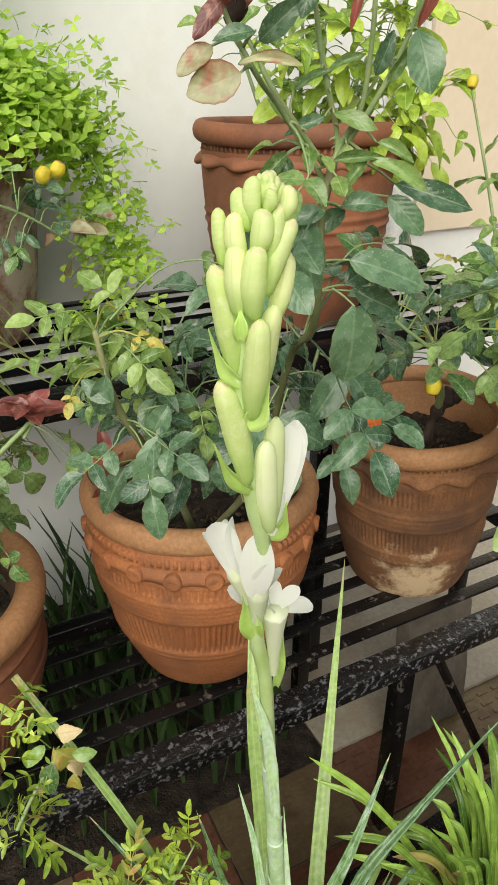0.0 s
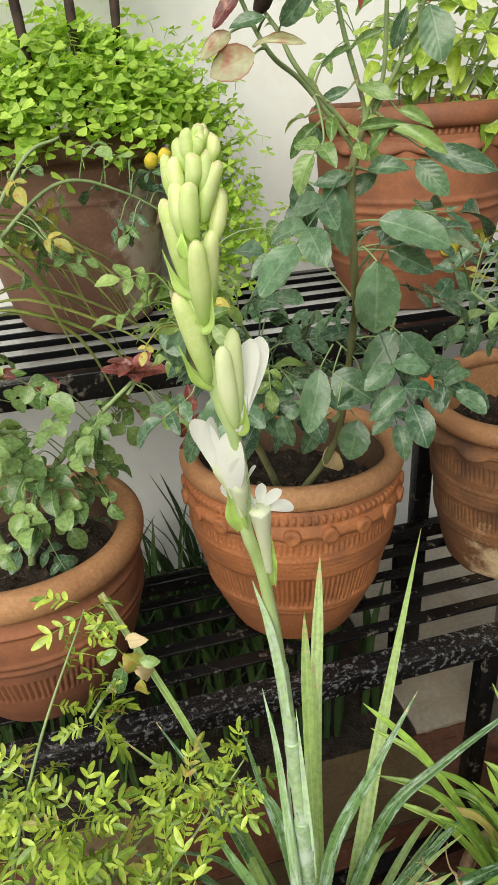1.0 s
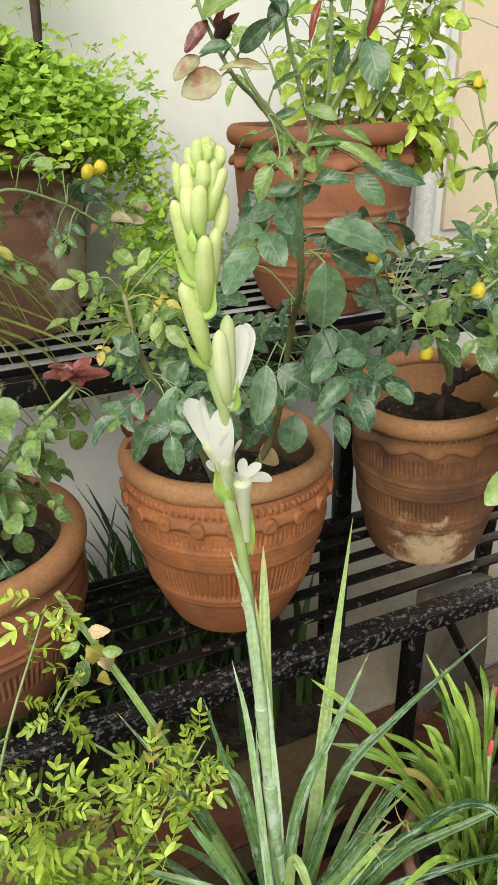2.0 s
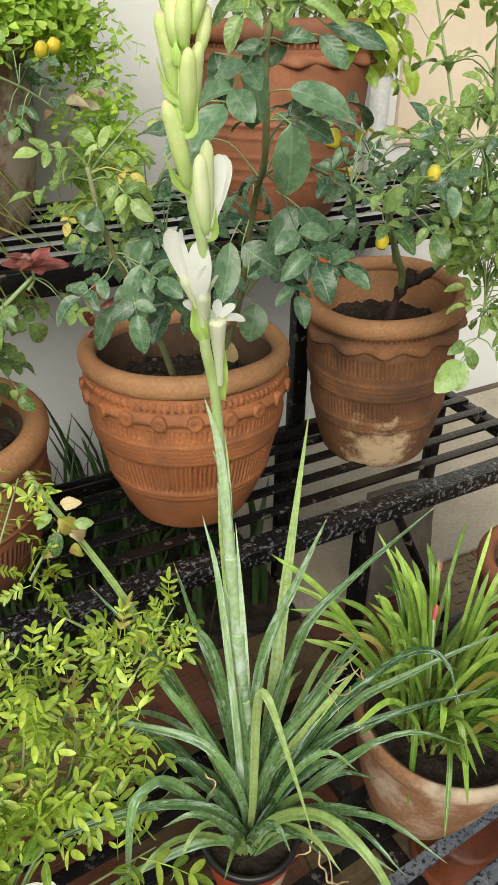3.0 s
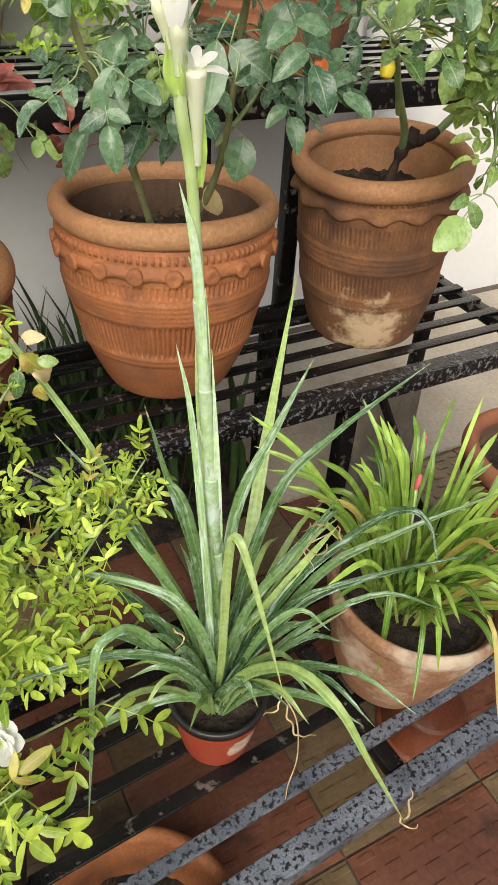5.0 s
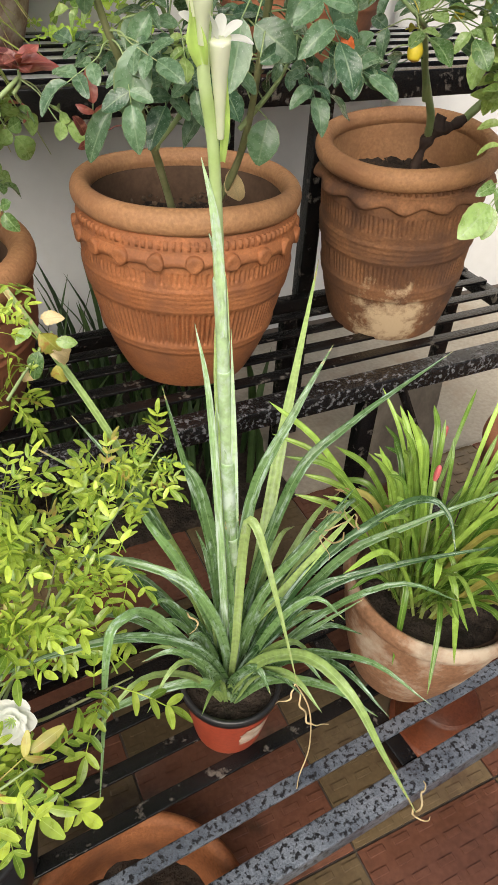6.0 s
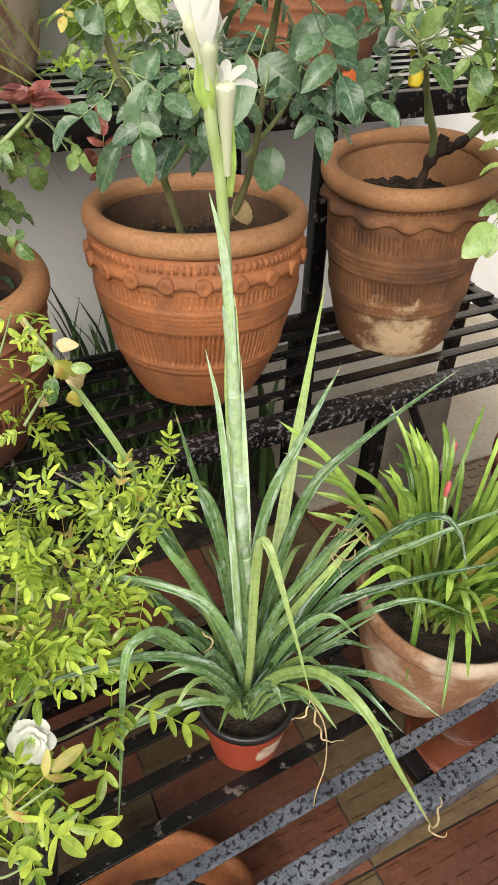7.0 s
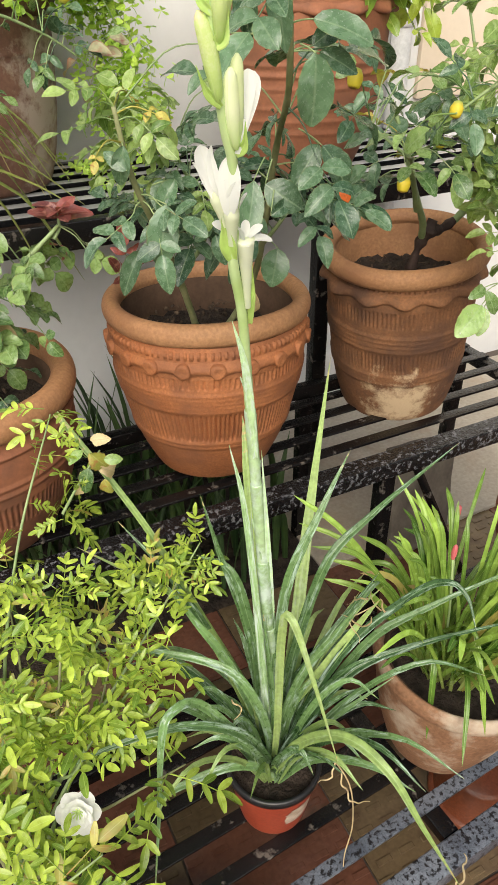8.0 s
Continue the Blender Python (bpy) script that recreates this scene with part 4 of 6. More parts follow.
# clasping leaf sheaths up the stalk
for z0, z1, r in ((0.31, 0.52, 0.0100), (0.42, 0.66, 0.0094), (0.55, 0.78, 0.0083), (0.68, 0.89, 0.0071), (0.80, 0.99, 0.0062)):
    line = [q for q in spline(STALK, 120) if z0 <= q.z <= z1]
    part("leaf_sheath", tube(line[::3] + [line[-1]], [r, r * 0.99, r * 0.97, r * 0.95, r * 0.96, r * 1.02, r * 0.95], 16, n=36, knobbly=0.02), SHEATH, tuberose, "pale clasping sheath")
for k, (z0, z1, a, w) in enumerate(((0.50, 0.66, 2.9, 0.018), (0.62, 0.74, -0.4, 0.017), (0.74, 0.85, 3.2, 0.015), (0.84, 0.93, -0.2, 0.014), (0.95, 1.03, 2.8, 0.011), (0.58, 0.70, -1.6, 0.018), (0.70, 0.80, -1.9, 0.016), (0.80, 0.90, -1.3, 0.014))):
    side = Vector((0.88 * math.cos(a) - 0.43 * abs(math.sin(a)), -0.475 * math.cos(a) - 0.9 * abs(math.sin(a)), 0)).normalized()
    line = [q for q in spline(STALK, 160) if z0 <= q.z <= z1]
    part("leaf_sheath", blade([q + side * (0.0074 - 0.010 * (q.z - 0.5) + 0.008 * (i / len(line)) ** 3) for i, q in enumerate(line)], w * 0.75, 0.9, 0.0009, 16, up=-side), SHEATH, tuberose, "pale clasping sheath")


def long_leaf(points, width, material=TUBEROSE_LEAF, fold=0.55, n=20, thing_=None, name="leaf", twist=0.0):
    return part(name, blade(points, width * 0.70, fold, 0.0012, n, up=(-0.25, -0.45, 0.85), twist=twist), material, thing_ or tuberose)


FOOT = (0.230, 0.378, 0.302)
long_leaf([FOOT, (0.30, 0.45, 0.45), (0.40, 0.58, 0.62), (0.545, 0.767, 0.785)], 0.028, TUBEROSE_LIGHT)
for points, width in (([FOOT, (0.26, 0.46, 0.45), (0.30, 0.58, 0.62), (0.36, 0.722, 0.81)], 0.017), ([FOOT, (0.25, 0.44, 0.45), (0.272, 0.52, 0.64), (0.2935, 0.60, 0.8266)], 0.015), ([FOOT, (0.255, 0.44, 0.43), (0.28, 0.52, 0.58), (0.3041, 0.60, 0.7422)], 0.014)):
    part("leaf", blade(points, width, 0.5, 0.0012, 22, up=(-0.25, -0.45, 0.85), shape=lambda s: (0.8 + 0.2 * min(1, s * 3)) * min(1, (1 - s) * 7) ** 0.6), TUBEROSE_LIGHT, tuberose)
long_leaf([FOOT, (0.225, 0.362, 0.504), (0.240, 0.371, 0.709), (0.293, 0.385, 0.81), (0.350, 0.414, 0.866)], 0.019)
long_leaf([FOOT, (0.249, 0.392, 0.45), (0.31, 0.40, 0.685), (0.39, 0.41, 0.75), (0.553, 0.440, 0.798)], 0.019)
long_leaf([FOOT, (0.226, 0.407, 0.459), (0.217, 0.435, 0.60), (0.195, 0.462, 0.71), (0.176, 0.477, 0.815)], 0.017)
long_leaf([(0.216, 0.366, 0.42), (0.205, 0.362, 0.60), (0.196, 0.388, 0.84), (0.189, 0.412, 0.925)], 0.012, SHEATH)
long_leaf([(0.231, 0.374, 0.42), (0.226, 0.372, 0.60), (0.216, 0.371, 0.80), (0.208, 0.372, 0.936)], 0.011, SHEATH)
long_leaf([(0.222, 0.382, 0.42), (0.214, 0.388, 0.60), (0.206, 0.389, 0.735), (0.202, 0.386, 0.855)], 0.011, SHEATH)
long_leaf([(0.228, 0.360, 0.31), (0.224, 0.361, 0.45), (0.216, 0.366, 0.60), (0.206, 0.364, 0.70)], 0.012, fold=0.9)
long_leaf([(0.236, 0.368, 0.31), (0.234, 0.366, 0.45), (0.226, 0.369, 0.60), (0.224, 0.368, 0.70)], 0.012, fold=0.9)
long_leaf([FOOT, (0.236, 0.366, 0.375), (0.329, 0.363, 0.555), (0.416, 0.339, 0.653), (0.447, 0.311, 0.690), (0.459, 0.284, 0.682), (0.457, 0.255, 0.645)], 0.016, n=30)
long_leaf([FOOT, (0.240, 0.366, 0.37), (0.360, 0.358, 0.558), (0.451, 0.331, 0.626), (0.60, 0.297, 0.68)], 0.018)
long_leaf([FOOT, (0.224, 0.351, 0.388), (0.321, 0.344, 0.528), (0.424, 0.323, 0.566), (0.60, 0.273, 0.59)], 0.019)
long_leaf([FOOT, (0.219, 0.342, 0.395), (0.235, 0.300, 0.502), (0.257, 0.243, 0.575), (0.276, 0.182, 0.580), (0.298, 0.132, 0.52), (0.331, 0.089, 0.437)], 0.019, TUBEROSE_LIGHT, n=30)
long_leaf([FOOT, (0.213, 0.334, 0.510), (0.206, 0.316, 0.710), (0.207, 0.297, 0.757), (0.219, 0.262, 0.68), (0.240, 0.229, 0.552)], 0.014, TUBEROSE_LIGHT, n=26)
long_leaf([FOOT, (0.236, 0.368, 0.372), (0.309, 0.339, 0.455), (0.392, 0.319, 0.52)], 0.015)
long_leaf([FOOT, (0.251, 0.393, 0.410), (0.305, 0.376, 0.517), (0.354, 0.361, 0.611), (0.367, 0.342, 0.668)], 0.018, TUBEROSE_LIGHT)
long_leaf([FOOT, (0.255, 0.403, 0.436), (0.307, 0.397, 0.528), (0.364, 0.401, 0.589), (0.402, 0.393, 0.655)], 0.017)
long_leaf([FOOT, (0.232, 0.370, 0.412), (0.264, 0.364, 0.540), (0.312, 0.349, 0.630), (0.338, 0.335, 0.691)], 0.017)
long_leaf([FOOT, (0.206, 0.350, 0.409), (0.161, 0.340, 0.515), (0.086, 0.346, 0.573), (-0.008, 0.363, 0.567), (-0.085, 0.378, 0.535)], 0.017, n=26)
long_leaf([FOOT, (0.201, 0.353, 0.384), (0.144, 0.361, 0.413), (0.046, 0.380, 0.380), (-0.06, 0.411, 0.285)], 0.018)
long_leaf([FOOT, (0.212, 0.358, 0.454), (0.187, 0.360, 0.556), (0.158, 0.387, 0.598), (0.084, 0.439, 0.613), (0.05, 0.466, 0.598)], 0.018, n=26)
long_leaf([FOOT, (0.191, 0.346, 0.430), (0.117, 0.353, 0.585), (0.073, 0.342, 0.615), (0.053, 0.330, 0.585), (0.035, 0.325, 0.437), (0.012, 0.335, 0.215)], 0.016, n=34)
long_leaf([FOOT, (0.227, 0.418, 0.405), (0.189, 0.473, 0.524), (0.141, 0.521, 0.647), (0.092, 0.582, 0.723)], 0.018)
long_leaf([(0.221, 0.390, 0.40), (0.221, 0.410, 0.554), (0.214, 0.425, 0.627), (0.203, 0.453, 0.695), (0.172, 0.494, 0.700)], 0.021, n=24)
part("leaf", blade([FOOT, (0.231, 0.438, 0.404), (0.180, 0.512, 0.557), (0.127, 0.585, 0.706), (0.052, 0.690, 0.850)], 0.013, 0.7, 0.003, 24, up=(-0.25, -0.45, 0.85), shape=lambda s: 1 - 0.35 * s), TUBEROSE_LIGHT, tuberose, "long pale leaf with a torn end")
long_leaf([FOOT, (0.211, 0.381, 0.395), (0.164, 0.430, 0.477), (0.109, 0.470, 0.541), (0.05, 0.499, 0.534)], 0.018)
long_leaf([FOOT, (0.221, 0.398, 0.350), (0.160, 0.465, 0.474), (0.094, 0.535, 0.501), (-0.014, 0.616, 0.464)], 0.017)
long_leaf([FOOT, (0.215, 0.402, 0.433), (0.182, 0.431, 0.549), (0.149, 0.460, 0.619), (0.124, 0.485, 0.675)], 0.019)
long_leaf([FOOT, (0.227, 0.407, 0.378), (0.206, 0.475, 0.440), (0.146, 0.552, 0.459), (0.056, 0.624, 0.411)], 0.016)
long_leaf([FOOT, (0.195, 0.345, 0.417), (0.167, 0.337, 0.485), (0.132, 0.344, 0.521), (0.095, 0.351, 0.51)], 0.016)
long_leaf([FOOT, (0.215, 0.334, 0.420), (0.230, 0.303, 0.482), (0.238, 0.276, 0.455)], 0.016)
long_leaf([FOOT, (0.212, 0.426, 0.430), (0.173, 0.492, 0.568), (0.141, 0.532, 0.607), (0.037, 0.646, 0.646)], 0.02, TUBEROSE_LIGHT)
rnd = random.Random(7)
for k in range(46):
    a = rnd.uniform(0, 2 * math.pi) if k < 26 else rnd.uniform(-1.4, 0.7)
    reach, tall = rnd.uniform(0.06, 0.22), rnd.uniform(0.08, 0.24)
    ox, oy = math.cos(a), math.sin(a)
    droop = rnd.uniform(-0.02, 0.06)
    if k >= 26:
        reach, tall, droop = reach + 0.05, tall * 0.6 + 0.14, droop - 0.03
    long_leaf([(0.226 + ox * 0.008, 0.372 + oy * 0.008, 0.302), (0.226 + ox * reach * 0.35, 0.372 + oy * reach * 0.35, 0.302 + tall * 0.65), (0.226 + ox * reach * 0.75, 0.372 + oy * reach * 0.75, 0.302 + tall), (0.226 + ox * reach * 1.1, 0.372 + oy * reach * 1.1, 0.302 + tall - droop)], rnd.uniform(0.010, 0.016), TUBEROSE_LEAF if k % 3 else TUBEROSE_LIGHT, n=14)


def curl(at, way, length, seed):
    """A withered leaf end: a thin straw that twists and curls back."""
    r_ = random.Random(seed)
    p, d, pts = Vector(at), Vector(way).normalized(), [Vector(at)]
    for k in range(9):
        d = (d + Vector((r_.uniform(-1, 1), r_.uniform(-1, 1), r_.uniform(-1, 0.9))) * 0.75).normalized()
        p = p + d * length / 9
        pts.append(p.copy())
    part("withered_tip", blade(pts, r_.uniform(0.0016, 0.0028), 1.2, 0.0006, 40, twist=5.0), DRY_LEAF, tuberose, "dry curled straw-coloured tip")


for k, (at, way, length) in enumerate((((0.367, 0.342, 0.668), (0.1, -0.2, -1), 0.10), ((0.360, 0.345, 0.655), (-0.3, -0.2, -1), 0.08), ((0.338, 0.335, 0.691), (0.2, -0.1, -1), 0.09), ((0.350, 0.335, 0.65), (0.5, 0, -1), 0.07),
                                       ((0.257, 0.243, 0.50), (0.2, -0.2, -1), 0.07), ((0.331, 0.089, 0.437), (0.4, -0.1, -0.6), 0.05), ((0.326, 0.092, 0.445), (0.1, -0.1, -1), 0.04), ((0.295, 0.31, 0.40), (0.2, -0.4, -0.9), 0.05),
                                       ((0.16, 0.365, 0.555), (0.4, 0, -0.4), 0.05))):
    curl(at, way, length, k)


part("withered_tip", tube([(0.300, 0.325, 0.385), (0.318, 0.295, 0.335), (0.312, 0.270, 0.275), (0.292, 0.255, 0.232), (0.284, 0.245, 0.215)], [0.0013, 0.0012, 0.001, 0.0007], 6, n=24), DRY_LEAF, tuberose, "thin dry hanging stalk")


# ---- leafy shrubs ----
def leaflet_set(name, material, width, **kw):
    return [leaflet_mesh(name, material, 1.0, width * f, 11, curl, cup, saw=0.025, wave=wv, seed=k, oval=True, **kw) for k, (f, curl, cup, wv) in enumerate(((1.0, 0.10, 0.2, 0.03), (0.88, 0.25, 0.35, 0.05), (1.08, 0.05, 0.1, 0.04), (0.95, 0.35, 0.5, 0.03)))]


ROSE_SET = leaflet_set("leaflet", ROSE_LEAF, 0.58)
YOUNG_SET = leaflet_set("leaflet", ROSE_YOUNG, 0.55)
MID_SET = leaflet_set("leaflet", ROSE_MID, 0.62)
ROUND_SET = leaflet_set("leaflet", ROSE_MID, 0.84)
RED_SET = leaflet_set("leaflet", ROSE_RED, 0.5)
GREEN_SET = leaflet_set("leaflet", BUSH_LEAF, 0.52)
BLUSH_SET = leaflet_set("leaflet", ROSE_BLUSH, 0.72)
YELLOWING_SET = leaflet_set("leaflet", ROSE_YELLOWING, 0.6)
CRINKLED = [leaflet_mesh("leaflet", ROSE_YELLOWING, 1.0, 0.7, 12, 0.3, 0.5, saw=0.06, wave=0.11, seed=k, oval=True) for k in range(4)]


class Shrub:
    """A shrub: canes, with compound leaves that reach from the nearest cane to a given place."""

    def __init__(self, name, label, category, seed):
        self.ob = thing(name, label, category)
        self.rnd = random.Random(seed)
        self.line = []

    def cane(self, points, radii, material=CANE, name="cane", knobbly=0.12, thorns=0):
        bm = tube(points, radii, 9, n=max(10, 8 * (len(points) - 1)), knobbly=knobbly)
        line = spline(points, 40)
        for _ in range(thorns):
            k = self.rnd.randrange(4, 38)
            a = self.rnd.uniform(0, 6.28)
            out = Vector((math.cos(a), math.sin(a), -0.1))
            tube([line[k], line[k] + out * (radii[-1] + 0.0022) + Vector((0, 0, 0.0006)), line[k] + out * (radii[-1] + 0.005) - Vector((0, 0, 0.0012))], [0.0017, 0.0009, 0.0002], 5, bm, n=3)
        part(name, bm, material, self.ob)
        self.line += line

    def leaf(self, place, size, meshes, pairs=2, way=None, lean=0.5, face=(-0.28, -0.5, 0.8), petiole=None):
        rnd, place = self.rnd, Vector(place)
        root = min(self.line, key=lambda q: (q - place).length)
        if (place - root).length > 0.10:
            root = root.lerp(place, 1 - 0.10 / (place - root).length)
        if way is None:
            way = (place - root)
            way.z *= 0.4
            way = way.normalized() + Vector((rnd.uniform(-0.5, 0.5), rnd.uniform(-0.5, 0.5), rnd.uniform(-1.2, 0.1))) * 0.7
            way.z = max(way.z, -0.75 * way.length)
        way = Vector(way).normalized()
        face = Vector(face) + Vector((rnd.uniform(-1, 1), rnd.uniform(-1, 1), rnd.uniform(-0.4, 0.6))) * lean
        side = way.cross(face)
        side = side.normalized() if side.length > 0.1 else way.orthogonal().normalized()
        face = side.cross(way).normalized()
        end = place + way * size * 0.55 * pairs
        mid = root.lerp(place, 0.55) + Vector((0, 0, 0.15 * (place - root).length))
        stalk = part("leaf", tube([root, mid, place, end], [0.0013, 0.001, 0.0008, 0.0006], 5, n=9), meshes[0].materials[0] if rnd.random() < 0.4 else CANE, self.ob)
        piece("leaflet", rnd.choice(meshes), stalk, m=aim(end, way + face * rnd.uniform(-0.3, 0.1), face, size * rnd.uniform(0.95, 1.2)))
        for j in range(pairs):
            q = place + way * size * 0.55 * (j + 0.35)
            for s in (-1, 1):
                out = side * s * rnd.uniform(0.8, 1.05) + way * rnd.uniform(0.25, 0.6) + face * rnd.uniform(-0.35, 0.2)
                piece("leaflet", rnd.choice(meshes), stalk, m=aim(q, out, face + side * s * rnd.uniform(-0.2, 0.35), size * rnd.uniform(0.72, 1.0) * (0.82 + 0.12 * j)))

    def single(self, base, tip, meshes, face=(-0.43, -0.85, 0.3), wide=1.0, name="leaf"):
        """One leaf from base to tip, joined to the nearest cane by a short stalk."""
        base, tip = Vector(base), Vector(tip)
        root = min(self.line, key=lambda q: (q - base).length)
        if (base - root).length > 0.03:
            root = base + (root - base).normalized() * 0.03
        stalk = part(name, tube([root, root.lerp(base, 0.5) + Vector((0, 0, 0.001)), base], [0.0011, 0.0009, 0.0008], 5, n=6), CANE, self.ob)
        piece("leaflet", self.rnd.choice(meshes), stalk, m=aim(base, tip - base, face, (tip - base).length) @ Matrix.Diagonal((1, wide, 1, 1)))

    def clump(self, centre, spread, count, size, meshes, pairs=2, low=0.0, **kw):
        for _ in range(count):
            p = Vector(centre) + Vector([max(-1.6, min(1.6, self.rnd.gauss(0, 1))) * s for s in spread])
            p.z = max(p.z, low)
            self.leaf(p, size * self.rnd.uniform(0.75, 1.15), meshes, pairs, **kw)


# rose in the large knobbed pot
rose = Shrub("rose_bush", "rose bush with dark green leaves, wet and dusty, thorny green canes", "rose bush", 3)
rose.cane([(0.400, 0.965, 0.745), (0.425, 0.83, 0.93), (0.395, 0.70, 1.153), (0.337, 0.563, 1.243), (0.318, 0.530, 1.335), (0.325, 0.527, 1.379)], [0.0065, 0.0052, 0.0042, 0.0038, 0.0036, 0.0034], CANE_BROWN, thorns=12, knobbly=0.25)
rose.cane([(0.322, 0.530, 1.348), (0.318, 0.530, 1.365), (0.272, 0.512, 1.411), (0.238, 0.481, 1.430), (0.222, 0.488, 1.460), (0.212, 0.490, 1.49), (0.20, 0.48, 1.56)], [0.0020, 0.0019, 0.0018, 0.0016, 0.0014, 0.0012], CANE, thorns=10)
rose.cane([(0.318, 0.530, 1.375), (0.269, 0.514, 1.420), (0.256, 0.520, 1.445), (0.246, 0.530, 1.462), (0.236, 0.535, 1.478)], [0.0020, 0.0018, 0.0015, 0.0011], CANE, thorns=6)
rose.cane([(0.325, 0.527, 1.372), (0.326, 0.526, 1.392), (0.310, 0.521, 1.432), (0.300, 0.517, 1.460), (0.292, 0.510, 1.489), (0.28, 0.49, 1.57)], [0.0022, 0.0020, 0.0018, 0.0016, 0.0014], CANE, thorns=6)
rose.cane([(0.325, 0.527, 1.378), (0.329, 0.524, 1.390), (0.333, 0.509, 1.413), (0.328, 0.496, 1.456), (0.325, 0.492, 1.488), (0.32, 0.48, 1.56)], [0.0020, 0.0019, 0.0018, 0.0015, 0.0012], CANE, thorns=6)
rose.cane([(0.325, 0.527, 1.376), (0.333, 0.522, 1.390), (0.343, 0.503, 1.421), (0.351, 0.490, 1.452), (0.354, 0.477, 1.487), (0.36, 0.47, 1.56)], [0.0020, 0.0019, 0.0018, 0.0015, 0.0012], CANE, thorns=6)
rose.cane([(0.385, 0.965, 0.745), (0.315, 0.87, 0.92), (0.245, 0.76, 1.05), (0.20, 0.71, 1.14), (0.185, 0.705, 1.22)], [0.0065, 0.006, 0.005, 0.004, 0.0028], CANE_BROWN, thorns=10)
rose.cane([(0.300, 0.845, 0.95), (0.33, 0.80, 1.02), (0.30, 0.76, 1.10), (0.27, 0.75, 1.16)], [0.004, 0.0036, 0.003, 0.002], CANE, thorns=4)
rose.cane([(0.41, 0.80, 0.98), (0.46, 0.78, 1.05), (0.50, 0.80, 1.12)], [0.004, 0.003, 0.002], CANE)
rose.leaf((0.445, 0.650, 1.285), 0.058, ROSE_SET, 2, (0.75, 0.2, -0.1), 0.2)
rose.leaf((0.290, 0.505, 1.335), 0.044, ROSE_SET, 2, (-0.65, -0.2, -0.7), 0.25)
rose.leaf((0.275, 0.480, 1.375), 0.026, MID_SET, 1, (-0.6, -0.3, -0.5), 0.3)
HANGING_LEAVES = (
    (0.98, (0.323, 0.487, 1.282), (0.330, 0.498, 1.214)), (1.15, (0.405, 0.600, 1.175), (0.437, 0.580, 1.128)), (0.95, (0.403, 0.606, 1.176), (0.368, 0.602, 1.130)), (1.5, (0.421, 0.738, 1.008), (0.403, 0.722, 0.957)),
    (0.9, (0.231, 0.678, 1.110), (0.211, 0.665, 1.036)), (0.75, (0.226, 0.789, 1.020), (0.186, 0.780, 0.965)), (0.8, (0.324, 0.622, 1.139), (0.303, 0.599, 1.076)), (1.2, (0.336, 0.615, 1.135), (0.372, 0.588, 1.108)),
    (0.9, (0.337, 0.516, 1.308), (0.390, 0.488, 1.290)), (0.5, (0.374, 0.517, 1.360), (0.426, 0.487, 1.343)), (0.9, (0.367, 0.515, 1.352), (0.388, 0.496, 1.326)), (0.8, (0.342, 0.534, 1.341), (0.312, 0.537, 1.326)),
    (1.0, (0.370, 0.759, 1.001), (0.349, 0.749, 0.962)), (0.9, (0.335, 0.598, 1.102), (0.366, 0.595, 1.120)), (0.85, (0.353, 0.530, 1.279), (0.388, 0.508, 1.262)), (0.8, (0.347, 0.535, 1.284), (0.385, 0.533, 1.306)),
    (0.75, (0.303, 0.535, 1.341), (0.303, 0.508, 1.288)), (0.95, (0.292, 0.588, 1.336), (0.295, 0.566, 1.294)), (0.8, (0.273, 0.567, 1.296), (0.292, 0.573, 1.324)), (1.0, (0.249, 0.692, 1.135), (0.222, 0.686, 1.101)),
    (0.9, (0.187, 0.690, 1.180), (0.177, 0.690, 1.134)), (0.9, (0.187, 0.685, 1.153), (0.166, 0.702, 1.174)))
for wide, base, tip in HANGING_LEAVES:
    rose.single(base, tip, ROSE_SET, Vector((-0.42, -0.82, 0.36)) + Vector((rose.rnd.uniform(-0.3, 0.3), rose.rnd.uniform(-0.2, 0.2), rose.rnd.uniform(-0.2, 0.3))), wide)
